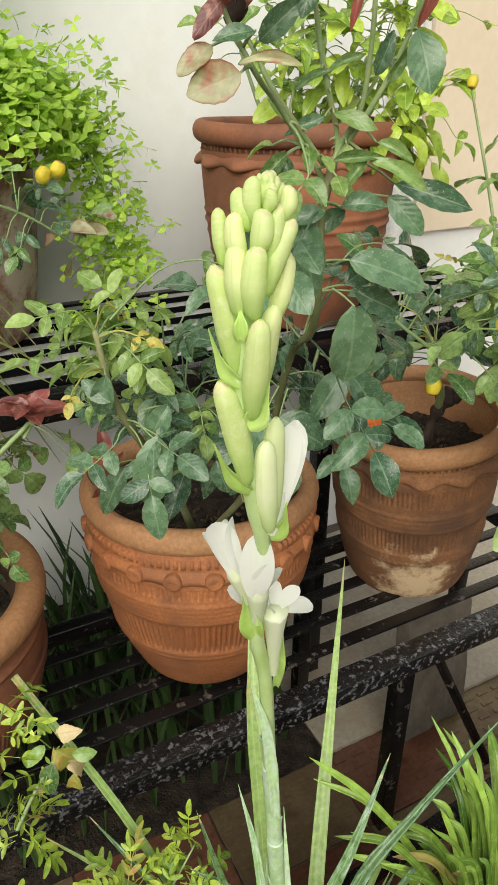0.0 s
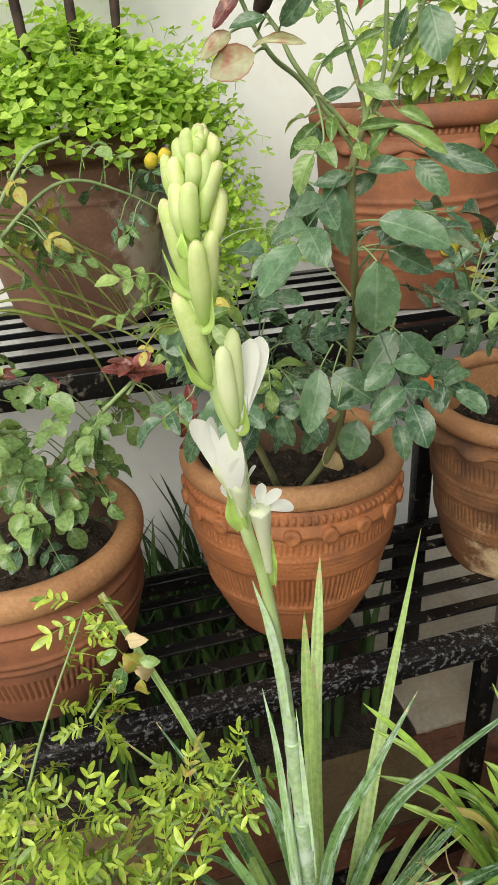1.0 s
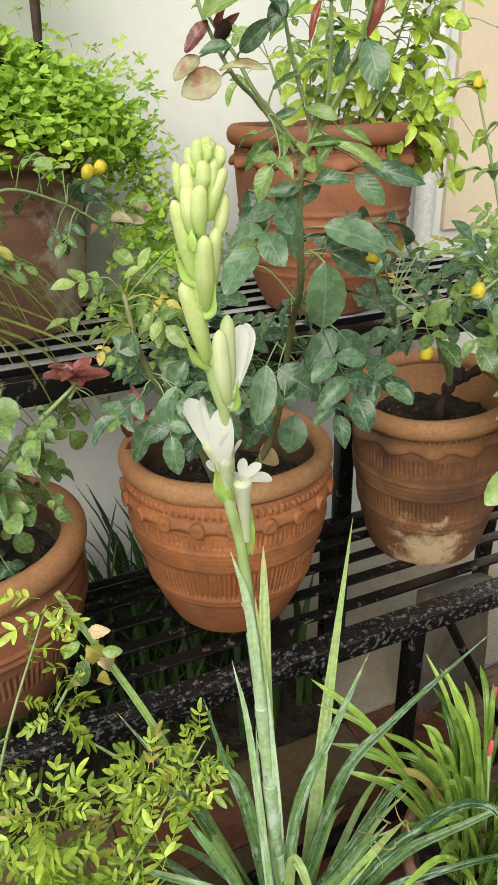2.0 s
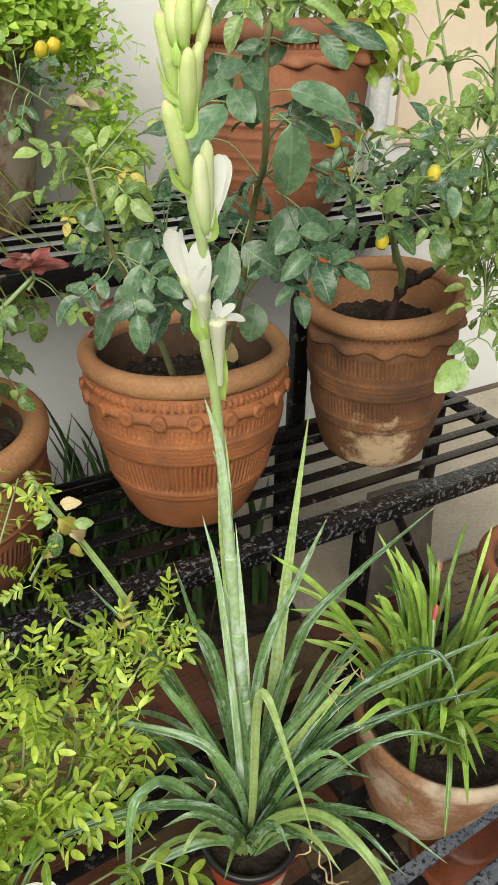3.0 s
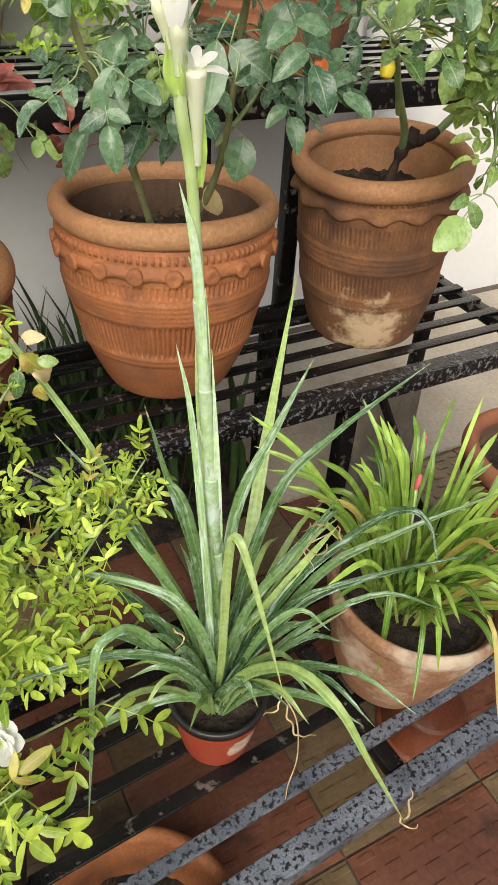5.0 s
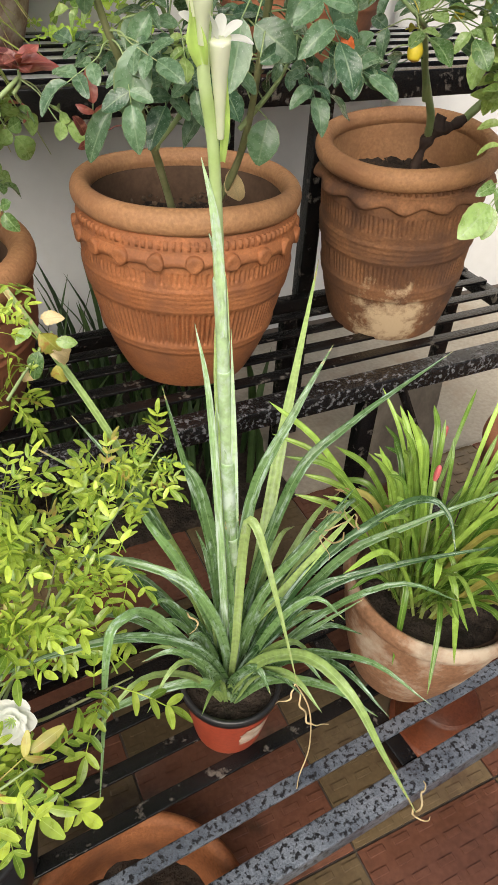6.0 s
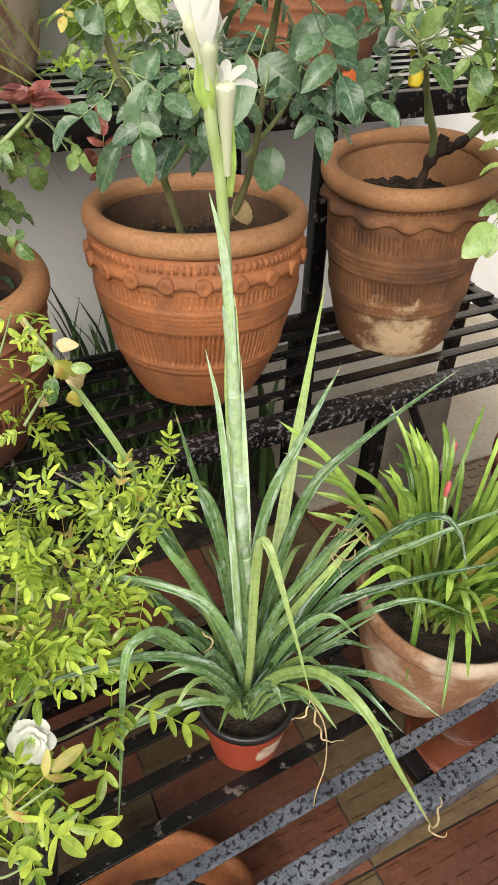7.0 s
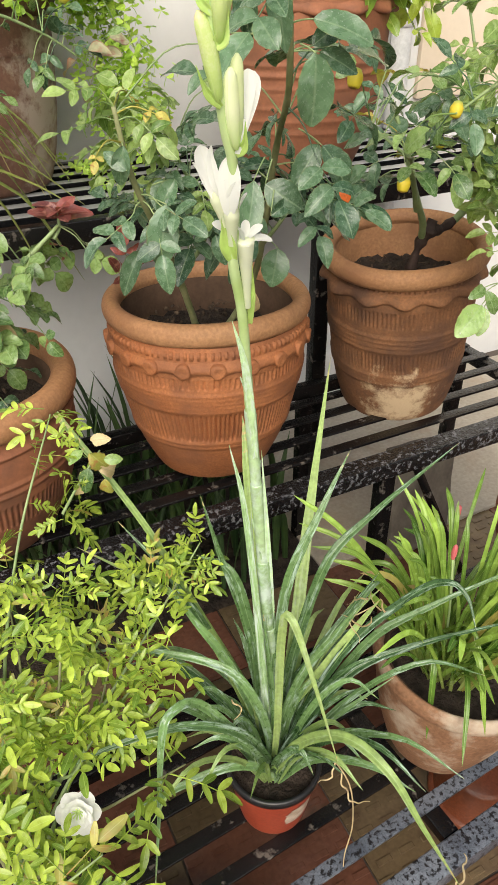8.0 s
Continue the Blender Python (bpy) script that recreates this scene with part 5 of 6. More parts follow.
UPPER_LEAVES = (
    (BLUSH_SET, 0.95, (0.225, 0.475, 1.431), (0.195, 0.481, 1.420)), (RED_SET, 0.8, (0.217, 0.479, 1.466), (0.199, 0.480, 1.447)), (YOUNG_SET, 0.9, (0.214, 0.481, 1.466), (0.236, 0.460, 1.487)),
    (ROSE_SET, 0.7, (0.232, 0.471, 1.451), (0.208, 0.474, 1.447)), (BLUSH_SET, 0.35, (0.224, 0.475, 1.435), (0.250, 0.453, 1.439)), (ROSE_SET, 0.8, (0.254, 0.508, 1.448), (0.272, 0.490, 1.469)),
    (BLUSH_SET, 0.7, (0.211, 0.482, 1.444), (0.190, 0.483, 1.430)), (ROSE_SET, 0.8, (0.286, 0.491, 1.470), (0.268, 0.492, 1.493)), (ROSE_SET, 0.9, (0.283, 0.493, 1.484), (0.272, 0.489, 1.460)),
    (MID_SET, 0.48, (0.311, 0.520, 1.432), (0.327, 0.504, 1.445)), (MID_SET, 0.48, (0.292, 0.530, 1.422), (0.308, 0.514, 1.435)), (MID_SET, 0.56, (0.291, 0.531, 1.403), (0.273, 0.531, 1.418)),
    (MID_SET, 0.64, (0.289, 0.532, 1.383), (0.266, 0.535, 1.362)), (ROSE_SET, 0.8, (0.288, 0.533, 1.381), (0.288, 0.524, 1.360)), (MID_SET, 0.40, (0.317, 0.517, 1.378), (0.343, 0.495, 1.384)),
    (MID_SET, 0.56, (0.338, 0.506, 1.379), (0.319, 0.506, 1.361)), (MID_SET, 0.48, (0.340, 0.505, 1.379), (0.374, 0.478, 1.364)), (MID_SET, 0.56, (0.343, 0.503, 1.390), (0.363, 0.484, 1.382)),
    (ROSE_SET, 0.6, (0.311, 0.520, 1.406), (0.284, 0.525, 1.397)), (MID_SET, 0.56, (0.316, 0.517, 1.408), (0.339, 0.497, 1.399)), (ROSE_SET, 1.05, (0.356, 0.487, 1.456), (0.362, 0.474, 1.420)),
    (RED_SET, 0.7, (0.363, 0.483, 1.489), (0.354, 0.478, 1.459)), (RED_SET, 0.5, (0.309, 0.479, 1.480), (0.297, 0.476, 1.457)), (ROSE_SET, 0.9, (0.324, 0.513, 1.348), (0.348, 0.493, 1.354)), (ROSE_SET, 0.8, (0.314, 0.519, 1.344), (0.284, 0.525, 1.340)),
    (RED_SET, 0.8, (0.246, 0.530, 1.462), (0.240, 0.515, 1.478)), (RED_SET, 0.7, (0.244, 0.530, 1.460), (0.252, 0.512, 1.474)), (ROSE_SET, 0.7, (0.336, 0.500, 1.430), (0.340, 0.49, 1.455)), (MID_SET, 0.48, (0.345, 0.50, 1.425), (0.352, 0.485, 1.447)))
for meshes, wide, base, tip in UPPER_LEAVES:
    rose.single(base, tip, meshes, Vector((-0.43, -0.8, 0.4)) + Vector((rose.rnd.uniform(-0.5, 0.5), rose.rnd.uniform(-0.3, 0.3), rose.rnd.uniform(-0.3, 0.5))) * 0.7, wide)
part("withered_bud", bud_mesh((0.243, 0.530, 1.458), (0.250, 0.520, 1.470), 0.006), BARK, rose.ob, "withered dark purple bud")
rose.clump((0.318, 0.53, 1.375), (0.022, 0.02, 0.012), 7, 0.018, YOUNG_SET, 0)
rose.clump((0.30, 0.50, 1.53), (0.06, 0.03, 0.03), 10, 0.03, YOUNG_SET, 1)
rose.clump((0.22, 0.47, 1.53), (0.03, 0.03, 0.03), 6, 0.03, RED_SET, 1)
rose.clump((0.35, 0.60, 1.25), (0.04, 0.04, 0.05), 7, 0.048, ROSE_SET)
rose.clump((0.42, 0.72, 1.12), (0.045, 0.05, 0.04), 12, 0.045, ROSE_SET, low=1.09)
rose.clump((0.40, 0.80, 1.02), (0.06, 0.05, 0.04), 12, 0.042, ROSE_SET, low=1.06)
rose.clump((0.25, 0.75, 1.09), (0.05, 0.04, 0.06), 16, 0.038, ROSE_SET, low=1.09)
rose.clump((0.22, 0.71, 1.20), (0.045, 0.03, 0.05), 14, 0.030, YOUNG_SET, low=1.14)
rose.clump((0.20, 0.71, 1.19), (0.05, 0.03, 0.06), 3, 0.020, YELLOWING_SET, 1)
rose.clump((0.29, 0.74, 1.15), (0.04, 0.03, 0.05), 8, 0.034, YOUNG_SET)
rose.clump((0.20, 0.72, 1.20), (0.05, 0.04, 0.05), 10, 0.030, YOUNG_SET, low=1.15)
rose.clump((0.30, 0.82, 1.06), (0.05, 0.05, 0.05), 10, 0.040, ROSE_SET, low=1.07)
rose.clump((0.36, 0.90, 0.99), (0.03, 0.03, 0.03), 5, 0.030, ROSE_SET, 1, low=0.97)
rose.leaf((0.216, 0.83, 1.00), 0.034, RED_SET, 1, (-0.1, -0.2, 0.8), 0.3)
rose.leaf((0.21, 0.84, 0.965), 0.03, RED_SET, 1, (-0.3, -0.2, 0.5), 0.3)
piece("dry_leaf", ROSE_SET[0].copy(), rose.ob, "orange withered leaf", aim((0.434, 0.598, 1.128), (0.3, -0.3, -0.9), (-0.5, -0.8, 0.2), 0.024)).data.materials[0] = ORANGE
piece("dry_leaf", ROSE_SET[1].copy(), rose.ob, "pale dry leaf", aim((0.425, 0.86, 0.905), (0.3, 0.0, -0.9), (-0.5, -0.8, 0.2), 0.06)).data.materials[0] = DRY_LEAF

# rose in the tall brown pot
rose2 = Shrub("rose_bush", "rose bush on a cut-back dark stump, leaves yellowing, two yellow leaves", "rose bush", 5)
rose2.cane([(0.853, 0.965, 0.785), (0.857, 0.957, 0.84), (0.864, 0.950, 0.885), (0.878, 0.945, 0.915), (0.886, 0.944, 0.935)], [0.0125, 0.0112, 0.0115, 0.016, 0.011], BARK, "stump", 0.55)
rose2.cane([(0.876, 0.945, 0.912), (0.908, 0.942, 0.914), (0.945, 0.942, 0.930)], [0.012, 0.0095, 0.008], BARK, "stump", 0.5)
rose2.cane([(0.866, 0.948, 0.900), (0.835, 0.915, 0.945), (0.775, 0.87, 1.01), (0.735, 0.86, 1.09), (0.715, 0.89, 1.17)], [0.0075, 0.007, 0.006, 0.005, 0.003], CANE, thorns=5)
rose2.cane([(0.795, 0.89, 0.978), (0.70, 0.80, 1.09), (0.63, 0.73, 1.12), (0.58, 0.75, 1.16)], [0.005, 0.004, 0.003, 0.002], CANE)
rose2.cane([(0.94, 0.942, 0.927), (0.968, 0.91, 0.99), (0.90, 0.82, 1.10), (0.82, 0.73, 1.22), (0.77, 0.70, 1.36), (0.76, 0.70, 1.5)], [0.008, 0.007, 0.006, 0.005, 0.004, 0.0025], CANE, thorns=8)
rose2.cane([(0.955, 0.92, 0.95), (0.92, 0.82, 0.99), (0.84, 0.70, 0.98), (0.77, 0.63, 0.93)], [0.005, 0.004, 0.003, 0.002], CANE)
rose2.cane([(0.88, 0.80, 1.12), (0.95, 0.80, 1.25), (0.98, 0.82, 1.4)], [0.0045, 0.004, 0.0025], CANE)
rose2.cane([(0.96, 0.90, 1.00), (0.97, 0.98, 1.2), (0.9355, 1.049, 1.425)], [0.004, 0.003, 0.002], CANE)
rose2.cane([(0.80, 0.72, 1.20), (0.68, 0.62, 1.22), (0.58, 0.575, 1.20)], [0.003, 0.0025, 0.0015], CANE)
rose2.single((0.725, 0.615, 0.905), (0.672, 0.600, 0.868), MID_SET, (-0.4, -0.8, 0.45), 1.05)
rose2.single((0.728, 0.612, 0.902), (0.712, 0.596, 0.862), MID_SET, (-0.4, -0.8, 0.45), 0.95)
rose2.single((0.735, 0.620, 0.925), (0.748, 0.600, 0.890), MID_SET, (-0.4, -0.8, 0.45), 0.95)
rose2.single((0.735, 0.625, 0.930), (0.700, 0.612, 0.925), MID_SET, (-0.4, -0.8, 0.45), 0.95)
rose2.clump((0.80, 0.64, 0.96), (0.022, 0.03, 0.03), 10, 0.032, YOUNG_SET, 1)
rose2.clump((0.86, 0.68, 0.99), (0.03, 0.03, 0.03), 8, 0.034, YOUNG_SET, 1)
rose2.clump((0.74, 0.72, 1.13), (0.06, 0.05, 0.05), 9, 0.050, MID_SET, 1)
rose2.clump((0.70, 0.80, 1.15), (0.06, 0.05, 0.05), 4, 0.030, YELLOWING_SET, 1)
rose2.clump((0.86, 0.73, 1.18), (0.06, 0.05, 0.08), 12, 0.04, MID_SET)
rose2.clump((0.87, 0.73, 1.07), (0.045, 0.04, 0.04), 13, 0.036, YOUNG_SET)
rose2.clump((0.78, 0.70, 1.20), (0.05, 0.04, 0.06), 18, 0.036, YOUNG_SET)
rose2.clump((0.79, 0.72, 1.36), (0.05, 0.05, 0.07), 16, 0.036, YOUNG_SET)
rose2.clump((0.96, 0.82, 1.30), (0.05, 0.05, 0.08), 14, 0.038, YOUNG_SET)
rose2.clump((0.70, 0.84, 1.12), (0.05, 0.05, 0.05), 12, 0.046, ROSE_SET, 1)
rose2.clump((0.60, 0.70, 1.17), (0.04, 0.05, 0.04), 8, 0.044, MID_SET, 1)
rose2.clump((0.62, 0.60, 1.21), (0.03, 0.02, 0.02), 4, 0.034, ROSE_SET, 1)
rose2.clump((0.84, 0.70, 1.13), (0.05, 0.04, 0.06), 16, 0.038, MID_SET)
rose2.clump((0.83, 0.66, 1.05), (0.035, 0.03, 0.04), 12, 0.036, YOUNG_SET)
rose2.clump((0.90, 0.74, 1.26), (0.05, 0.04, 0.06), 14, 0.038, YOUNG_SET)
rose2.clump((0.66, 0.78, 1.17), (0.05, 0.05, 0.04), 8, 0.044, ROSE_SET, 1)
for at, r in (((0.600, 0.690, 1.09), 0.013), ((0.585, 0.583, 1.203), 0.011), ((0.5264, 0.7252, 1.2275), 0.014), ((0.735, 0.779, 1.12), 0.010), ((0.9355, 1.049, 1.43), 0.012)):
    at = Vector(at)
    bm = bud_mesh(at + Vector((0.3 * r, 0, 0.9 * r)), at - Vector((0.2 * r, 0.3 * r, 0.9 * r)), r * 0.74)
    part("yellow_leaf", bm, YELLOW, rose2.ob, "rolled bright yellow leaf")

# rose in the round pot
rose3 = Shrub("rose_bush", "low rose bush with rounded green leaves and dark red young shoots", "rose bush", 8)
rose3.cane([(-0.06, 0.95, 0.72), (-0.03, 0.93, 0.86), (0.05, 0.94, 0.95), (0.145, 0.95, 1.025)], [0.007, 0.006, 0.005, 0.003], CANE, thorns=4)
rose3.cane([(-0.08, 0.95, 0.72), (-0.11, 0.93, 0.90), (-0.10, 0.95, 1.05), (-0.06, 1.0, 1.18), (0.04, 1.06, 1.33), (0.10, 1.08, 1.36)], [0.007, 0.006, 0.005, 0.004, 0.003, 0.002], CANE, thorns=4)
rose3.cane([(-0.05, 1.0, 1.2), (0.08, 1.04, 1.30), (0.18, 1.06, 1.28), (0.27, 1.07, 1.22)], [0.003, 0.0028, 0.002, 0.0014], CANE)
rose3.clump((0.13, 0.945, 0.985), (0.035, 0.03, 0.02), 8, 0.038, ROUND_SET, 1)
rose3.clump((0.02, 0.91, 0.95), (0.06, 0.05, 0.05), 20, 0.034, ROUND_SET)
rose3.clump((-0.10, 0.93, 0.98), (0.06, 0.06, 0.07), 18, 0.034, ROUND_SET)
rose3.clump((0.10, 0.96, 1.02), (0.05, 0.03, 0.02), 2, 0.03, RED_SET, 1)
rose3.clump((0.0, 0.86, 0.90), (0.05, 0.04, 0.03), 8, 0.034, ROUND_SET, 1)
rose3.clump((-0.03, 0.93, 0.80), (0.06, 0.06, 0.03), 8, 0.036, ROSE_SET, 1)
rose3.clump((0.12, 1.07, 1.29), (0.09, 0.04, 0.05), 20, 0.032, MID_SET, 1)
rose3.clump((0.20, 1.06, 1.27), (0.05, 0.03, 0.04), 8, 0.032, ROSE_SET, 1)
rose3.clump((0.27, 1.07, 1.24), (0.02, 0.02, 0.03), 5, 0.034, BLUSH_SET, 0)
rose3.clump((0.06, 1.05, 1.26), (0.06, 0.04, 0.05), 6, 0.03, YELLOWING_SET, 1)
rose3.clump((-0.04, 1.02, 1.22), (0.07, 0.05, 0.06), 12, 0.036, MID_SET, 1)
rose3.cane([(0.135, 0.95, 1.005), (0.147, 0.956, 1.018), (0.148, 0.957, 1.034)], [0.003, 0.0026, 0.002], CANE)
for k in range(11):
    a, lift = k * 2.4, 0.1 + 0.06 * k
    base = Vector((0.148, 0.955, 1.033 + 0.0012 * k))
    rose3.single(base, base + Vector((math.cos(a), math.sin(a), lift)).normalized() * (0.056 - 0.002 * k), RED_SET, (-0.3 * math.cos(a), -0.3 * math.sin(a) - 0.4, 0.8), 1.0)
for k in range(6):
    a = k * 1.05
    base = Vector((-0.03, 0.90, 1.075 + 0.001 * k))
    rose3.single(base, base + Vector((math.cos(a), math.sin(a), 0.35)) * 0.03, RED_SET if k % 2 else YOUNG_SET, (-0.2, -0.4, 0.8))
for at in ((0.236, 1.035, 1.318), (0.214, 1.02, 1.314)):
    part("yellow_bud", bud_mesh(Vector(at), Vector(at) + Vector((0.01, -0.005, 0.02)), 0.009), YELLOW, rose3.ob, "small yellow bud")
piece("dry_leaf", ROSE_SET[2].copy(), rose3.ob, "yellowed leaf", aim((0.0, 0.87, 0.915), (0.6, -0.3, -0.3), (-0.3, -0.5, 0.8), 0.05)).data.materials[0] = DRY_LEAF

# leafy plant in the wide upper pot
upper = Shrub("leafy_shrub", "bright green leafy shrub in the upper pot", "shrub", 12)
for dx, dy, h in ((0.0, 0.0, 0.34), (0.08, -0.04, 0.30), (-0.07, 0.02, 0.26), (0.14, 0.03, 0.28), (0.04, -0.1, 0.22)):
    upper.cane([(UP_RIGHT_AT[0] + dx * 0.3, UP_RIGHT_AT[1] + dy * 0.3, Z_C + 0.27), (UP_RIGHT_AT[0] + dx, UP_RIGHT_AT[1] + dy, Z_C + 0.27 + h * 0.5), (UP_RIGHT_AT[0] + dx * 1.7, UP_RIGHT_AT[1] + dy * 1.7, Z_C + 0.27 + h)], [0.006, 0.005, 0.003], CANE)
for k, tip in enumerate(((0.90, 1.33, 1.44), (0.98, 1.33, 1.60), (1.05, 1.33, 1.40), (0.86, 1.36, 1.66), (0.78, 1.40, 1.54), (1.06, 1.34, 1.54), (0.93, 1.30, 1.36), (0.88, 1.30, 1.54))):
    upper.cane([(UP_RIGHT_AT[0] + 0.03 * math.cos(k), UP_RIGHT_AT[1] + 0.03 * math.sin(k), Z_C + 0.29), (UP_RIGHT_AT[0] * 0.6 + tip[0] * 0.4, tip[1] + 0.04, 1.30), tip], [0.0032, 0.0024, 0.0014], CANE)
upper.clump((0.90, 1.33, 1.42), (0.09, 0.06, 0.07), 34, 0.06, GREEN_SET, 1)
upper.clump((0.84, 1.30, 1.48), (0.09, 0.04, 0.09), 28, 0.06, GREEN_SET, 1)
upper.clump((0.98, 1.33, 1.55), (0.10, 0.06, 0.08), 34, 0.062, GREEN_SET, 1)
upper.clump((0.86, 1.36, 1.60), (0.10, 0.06, 0.08), 22, 0.058, YOUNG_SET, 1)
upper.clump((1.03, 1.33, 1.36), (0.07, 0.05, 0.07), 20, 0.05, GREEN_SET, 1)
upper.clump((0.80, 1.40, 1.50), (0.09, 0.06, 0.05), 14, 0.045, YOUNG_SET, 1)


# ---- white-flowered bush in the black pot ----
def pinnate_mesh(name, material, pairs, seed):
    """A feathered leaf as one mesh, along +x and 1 long."""
    rnd = random.Random(seed)
    bm = bmesh.new()
    uv = bm.loops.layers.uv.verify()
    tube([(0, 0, 0), (0.5, 0, 0.05), (0.92, 0, 0.0)], [0.014, 0.011, 0.008], 5, bm, n=6)

    def one(at, ang, size, dip):
        x = Vector((math.cos(ang), math.sin(ang), dip)).normalized()
        y = Vector((-math.sin(ang), math.cos(ang), rnd.uniform(-0.3, 0.3))).normalized()
        z = x.cross(y)
        n, rows = 8, []
        for i in range(n + 1):
            s = i / n
            w = 0.185 * size * (math.sin(math.pi * min(1, s ** 0.95)) ** 0.5) if 0 < i < n else 0.02
            rows.append([(bm.verts.new(Vector(at) + x * s * size + y * v * w + z * (0.35 * w * abs(v) - 0.12 * s * s * size)), (s, 0.5 + v / 2)) for v in (-1, 0, 1)])
        for i in range(n):
            for j in range(2):
                q = (rows[i][j], rows[i + 1][j], rows[i + 1][j + 1], rows[i][j + 1])
                f = bm.faces.new([c[0] for c in q])
                for lp, c in zip(f.loops, q):
                    lp[uv].uv = c[1]
    for j in range(pairs):
        s = 0.28 + 0.56 * j / max(1, pairs - 1)
        for sgn in (-1, 1):
            one((s, 0, 0.04), sgn * rnd.uniform(0.75, 1.15), rnd.uniform(0.27, 0.37), rnd.uniform(-0.3, 0.2))
    one((0.9, 0, 0.0), rnd.uniform(-0.2, 0.2), 0.46, -0.1)
    me = bpy.data.meshes.new(name)
    bm.to_mesh(me)
    bm.free()
    me.shade_smooth()
    me.materials.append(material)
    return me


BUSH_OLD = [pinnate_mesh("leaf", BUSH_AGED, p, 20 + k) for k, p in enumerate((2, 3, 3))]
BUSH_SET = [pinnate_mesh("leaf", BUSH_LEAF, p, k) for k, p in enumerate((3, 4, 2, 3, 3, 4))]
bush = Shrub("flowering_bush", "bright green bush of small feathered leaves with one white flower", "bush", 21)
B = Vector((-0.165, 0.33, 0.365))
for k, tip in enumerate(((0.03, 0.45, 0.62), (0.114, 0.524, 0.66), (0.186, 0.515, 0.70), (0.075, 0.315, 0.545), (-0.022, 0.397, 0.60), (-0.046, 0.24, 0.58), (-0.011, 0.484, 0.715), (0.035, 0.605, 0.90), (-0.12, 0.42, 0.66), (-0.20, 0.36, 0.66), (-0.10, 0.20, 0.50), (-0.09, 0.23, 0.46), (-0.07, 0.52, 0.70), (0.10, 0.42, 0.62))):
    tip = Vector(tip)
    bush.cane([B + Vector((0.02 * math.cos(k), 0.02 * math.sin(k), -0.02)), B.lerp(tip, 0.35) + Vector((0.03 * math.sin(k * 2.3), 0.03 * math.cos(k * 1.7), 0.05)), B.lerp(tip, 0.7) + Vector((0.02 * math.cos(k * 3.1), 0.02 * math.sin(k), 0.025)), tip], [0.003, 0.0024, 0.0018, 0.001], CANE if k % 3 else CANE_BROWN, "stem")
bush.cane([(0.02, 0.56, 0.78), (0.05, 0.585, 0.80), (0.085, 0.59, 0.84)], [0.002, 0.0018, 0.001], CANE, "stem")
leaf_rnd = random.Random(4)


def bush_leaf(at, size):
    at = Vector(at)
    root = min(bush.line, key=lambda q: (q - at).length)
    way = (at - root).normalized() * 0.7 + Vector((leaf_rnd.uniform(-1, 1), leaf_rnd.uniform(-1, 1), leaf_rnd.uniform(-0.5, 0.5)))
    face = Vector((-0.2, -0.4, 1.0)) + Vector((leaf_rnd.uniform(-0.6, 0.6), leaf_rnd.uniform(-0.6, 0.6), 0))
    off = (at - root)
    if off.length > 0.03:
        at = root + off.normalized() * 0.03
    gap = at - Vector((-0.056, 0.312, 0.561))
    sight = Vector((0.0, -0.5, 0.86))
    if gap.dot(sight) > -0.02 and (gap - sight * gap.dot(sight)).length < 0.062:
        return
    piece("leaf", leaf_rnd.choice(BUSH_OLD if leaf_rnd.random() < 0.10 else BUSH_SET), bush.ob, m=aim(root.lerp(at, 0.35), way, face, size))


for centre, spread, count in (((0.03, 0.44, 0.61), (0.06, 0.05, 0.035), 36), ((0.13, 0.51, 0.67), (0.045, 0.035, 0.03), 24), ((0.05, 0.33, 0.54), (0.05, 0.04, 0.03), 6), ((-0.06, 0.40, 0.60), (0.06, 0.06, 0.05), 46),
                              ((-0.09, 0.25, 0.53), (0.04, 0.035, 0.03), 7), ((-0.13, 0.36, 0.62), (0.06, 0.06, 0.05), 44), ((-0.03, 0.50, 0.70), (0.05, 0.05, 0.04), 30), ((0.03, 0.59, 0.82), (0.03, 0.03, 0.06), 16), ((-0.10, 0.34, 0.54), (0.05, 0.05, 0.04), 18)):
    for _ in range(int((1.5 if centre[0] < -0.02 else 1.0) * count)):
        high = min(1.0, max(0.0, (centre[2] - 0.52) / 0.12))
        for _ in range(1 if leaf_rnd.random() > 0.6 * high else 2):
            bush_leaf([c + leaf_rnd.gauss(0, s) for c, s in zip(centre, spread)], leaf_rnd.uniform(0.055, 0.092) * (1 - 0.42 * high))
for k, (at, w) in enumerate((((0.070, 0.582, 0.845), (0.5, -0.2, -0.7)), ((0.078, 0.58, 0.82), (0.8, 0.2, -0.6)), ((0.066, 0.585, 0.82), (-0.3, -0.2, -0.8)), ((0.12, 0.50, 0.675), (0.8, 0.2, 0.2)), ((0.075, 0.585, 0.86), (0.6, -0.4, 0.2)), ((0.062, 0.585, 0.85), (-0.6, -0.3, -0.2)), ((0.082, 0.58, 0.80), (0.2, -0.3, -0.9)), ((0.058, 0.59, 0.80), (-0.5, -0.2, -0.7)), ((0.085, 0.575, 0.835), (0.9, -0.3, -0.1)))):
    piece("dry_leaf", (CRINKLED if k % 3 != 2 else MID_SET)[k % 4].copy(), bush.ob, "dry brown-edged leaf", aim(at, w, (-0.3 + 0.5 * math.sin(k * 2.0), -0.7, 0.5), 0.034 if k < 3 else 0.024)).data.materials[0] = (ROSE_YELLOWING, DRY_LEAF, ROSE_MID)[k % 3]
BLOOM = Vector((-0.056, 0.312, 0.555))
bloom = part("flower", bud_mesh(BLOOM - Vector((0.003, -0.008, 0.01)), BLOOM + Vector((0, -0.004, 0.003)), 0.006), STEM_PALE, bush.ob, "white double flower")
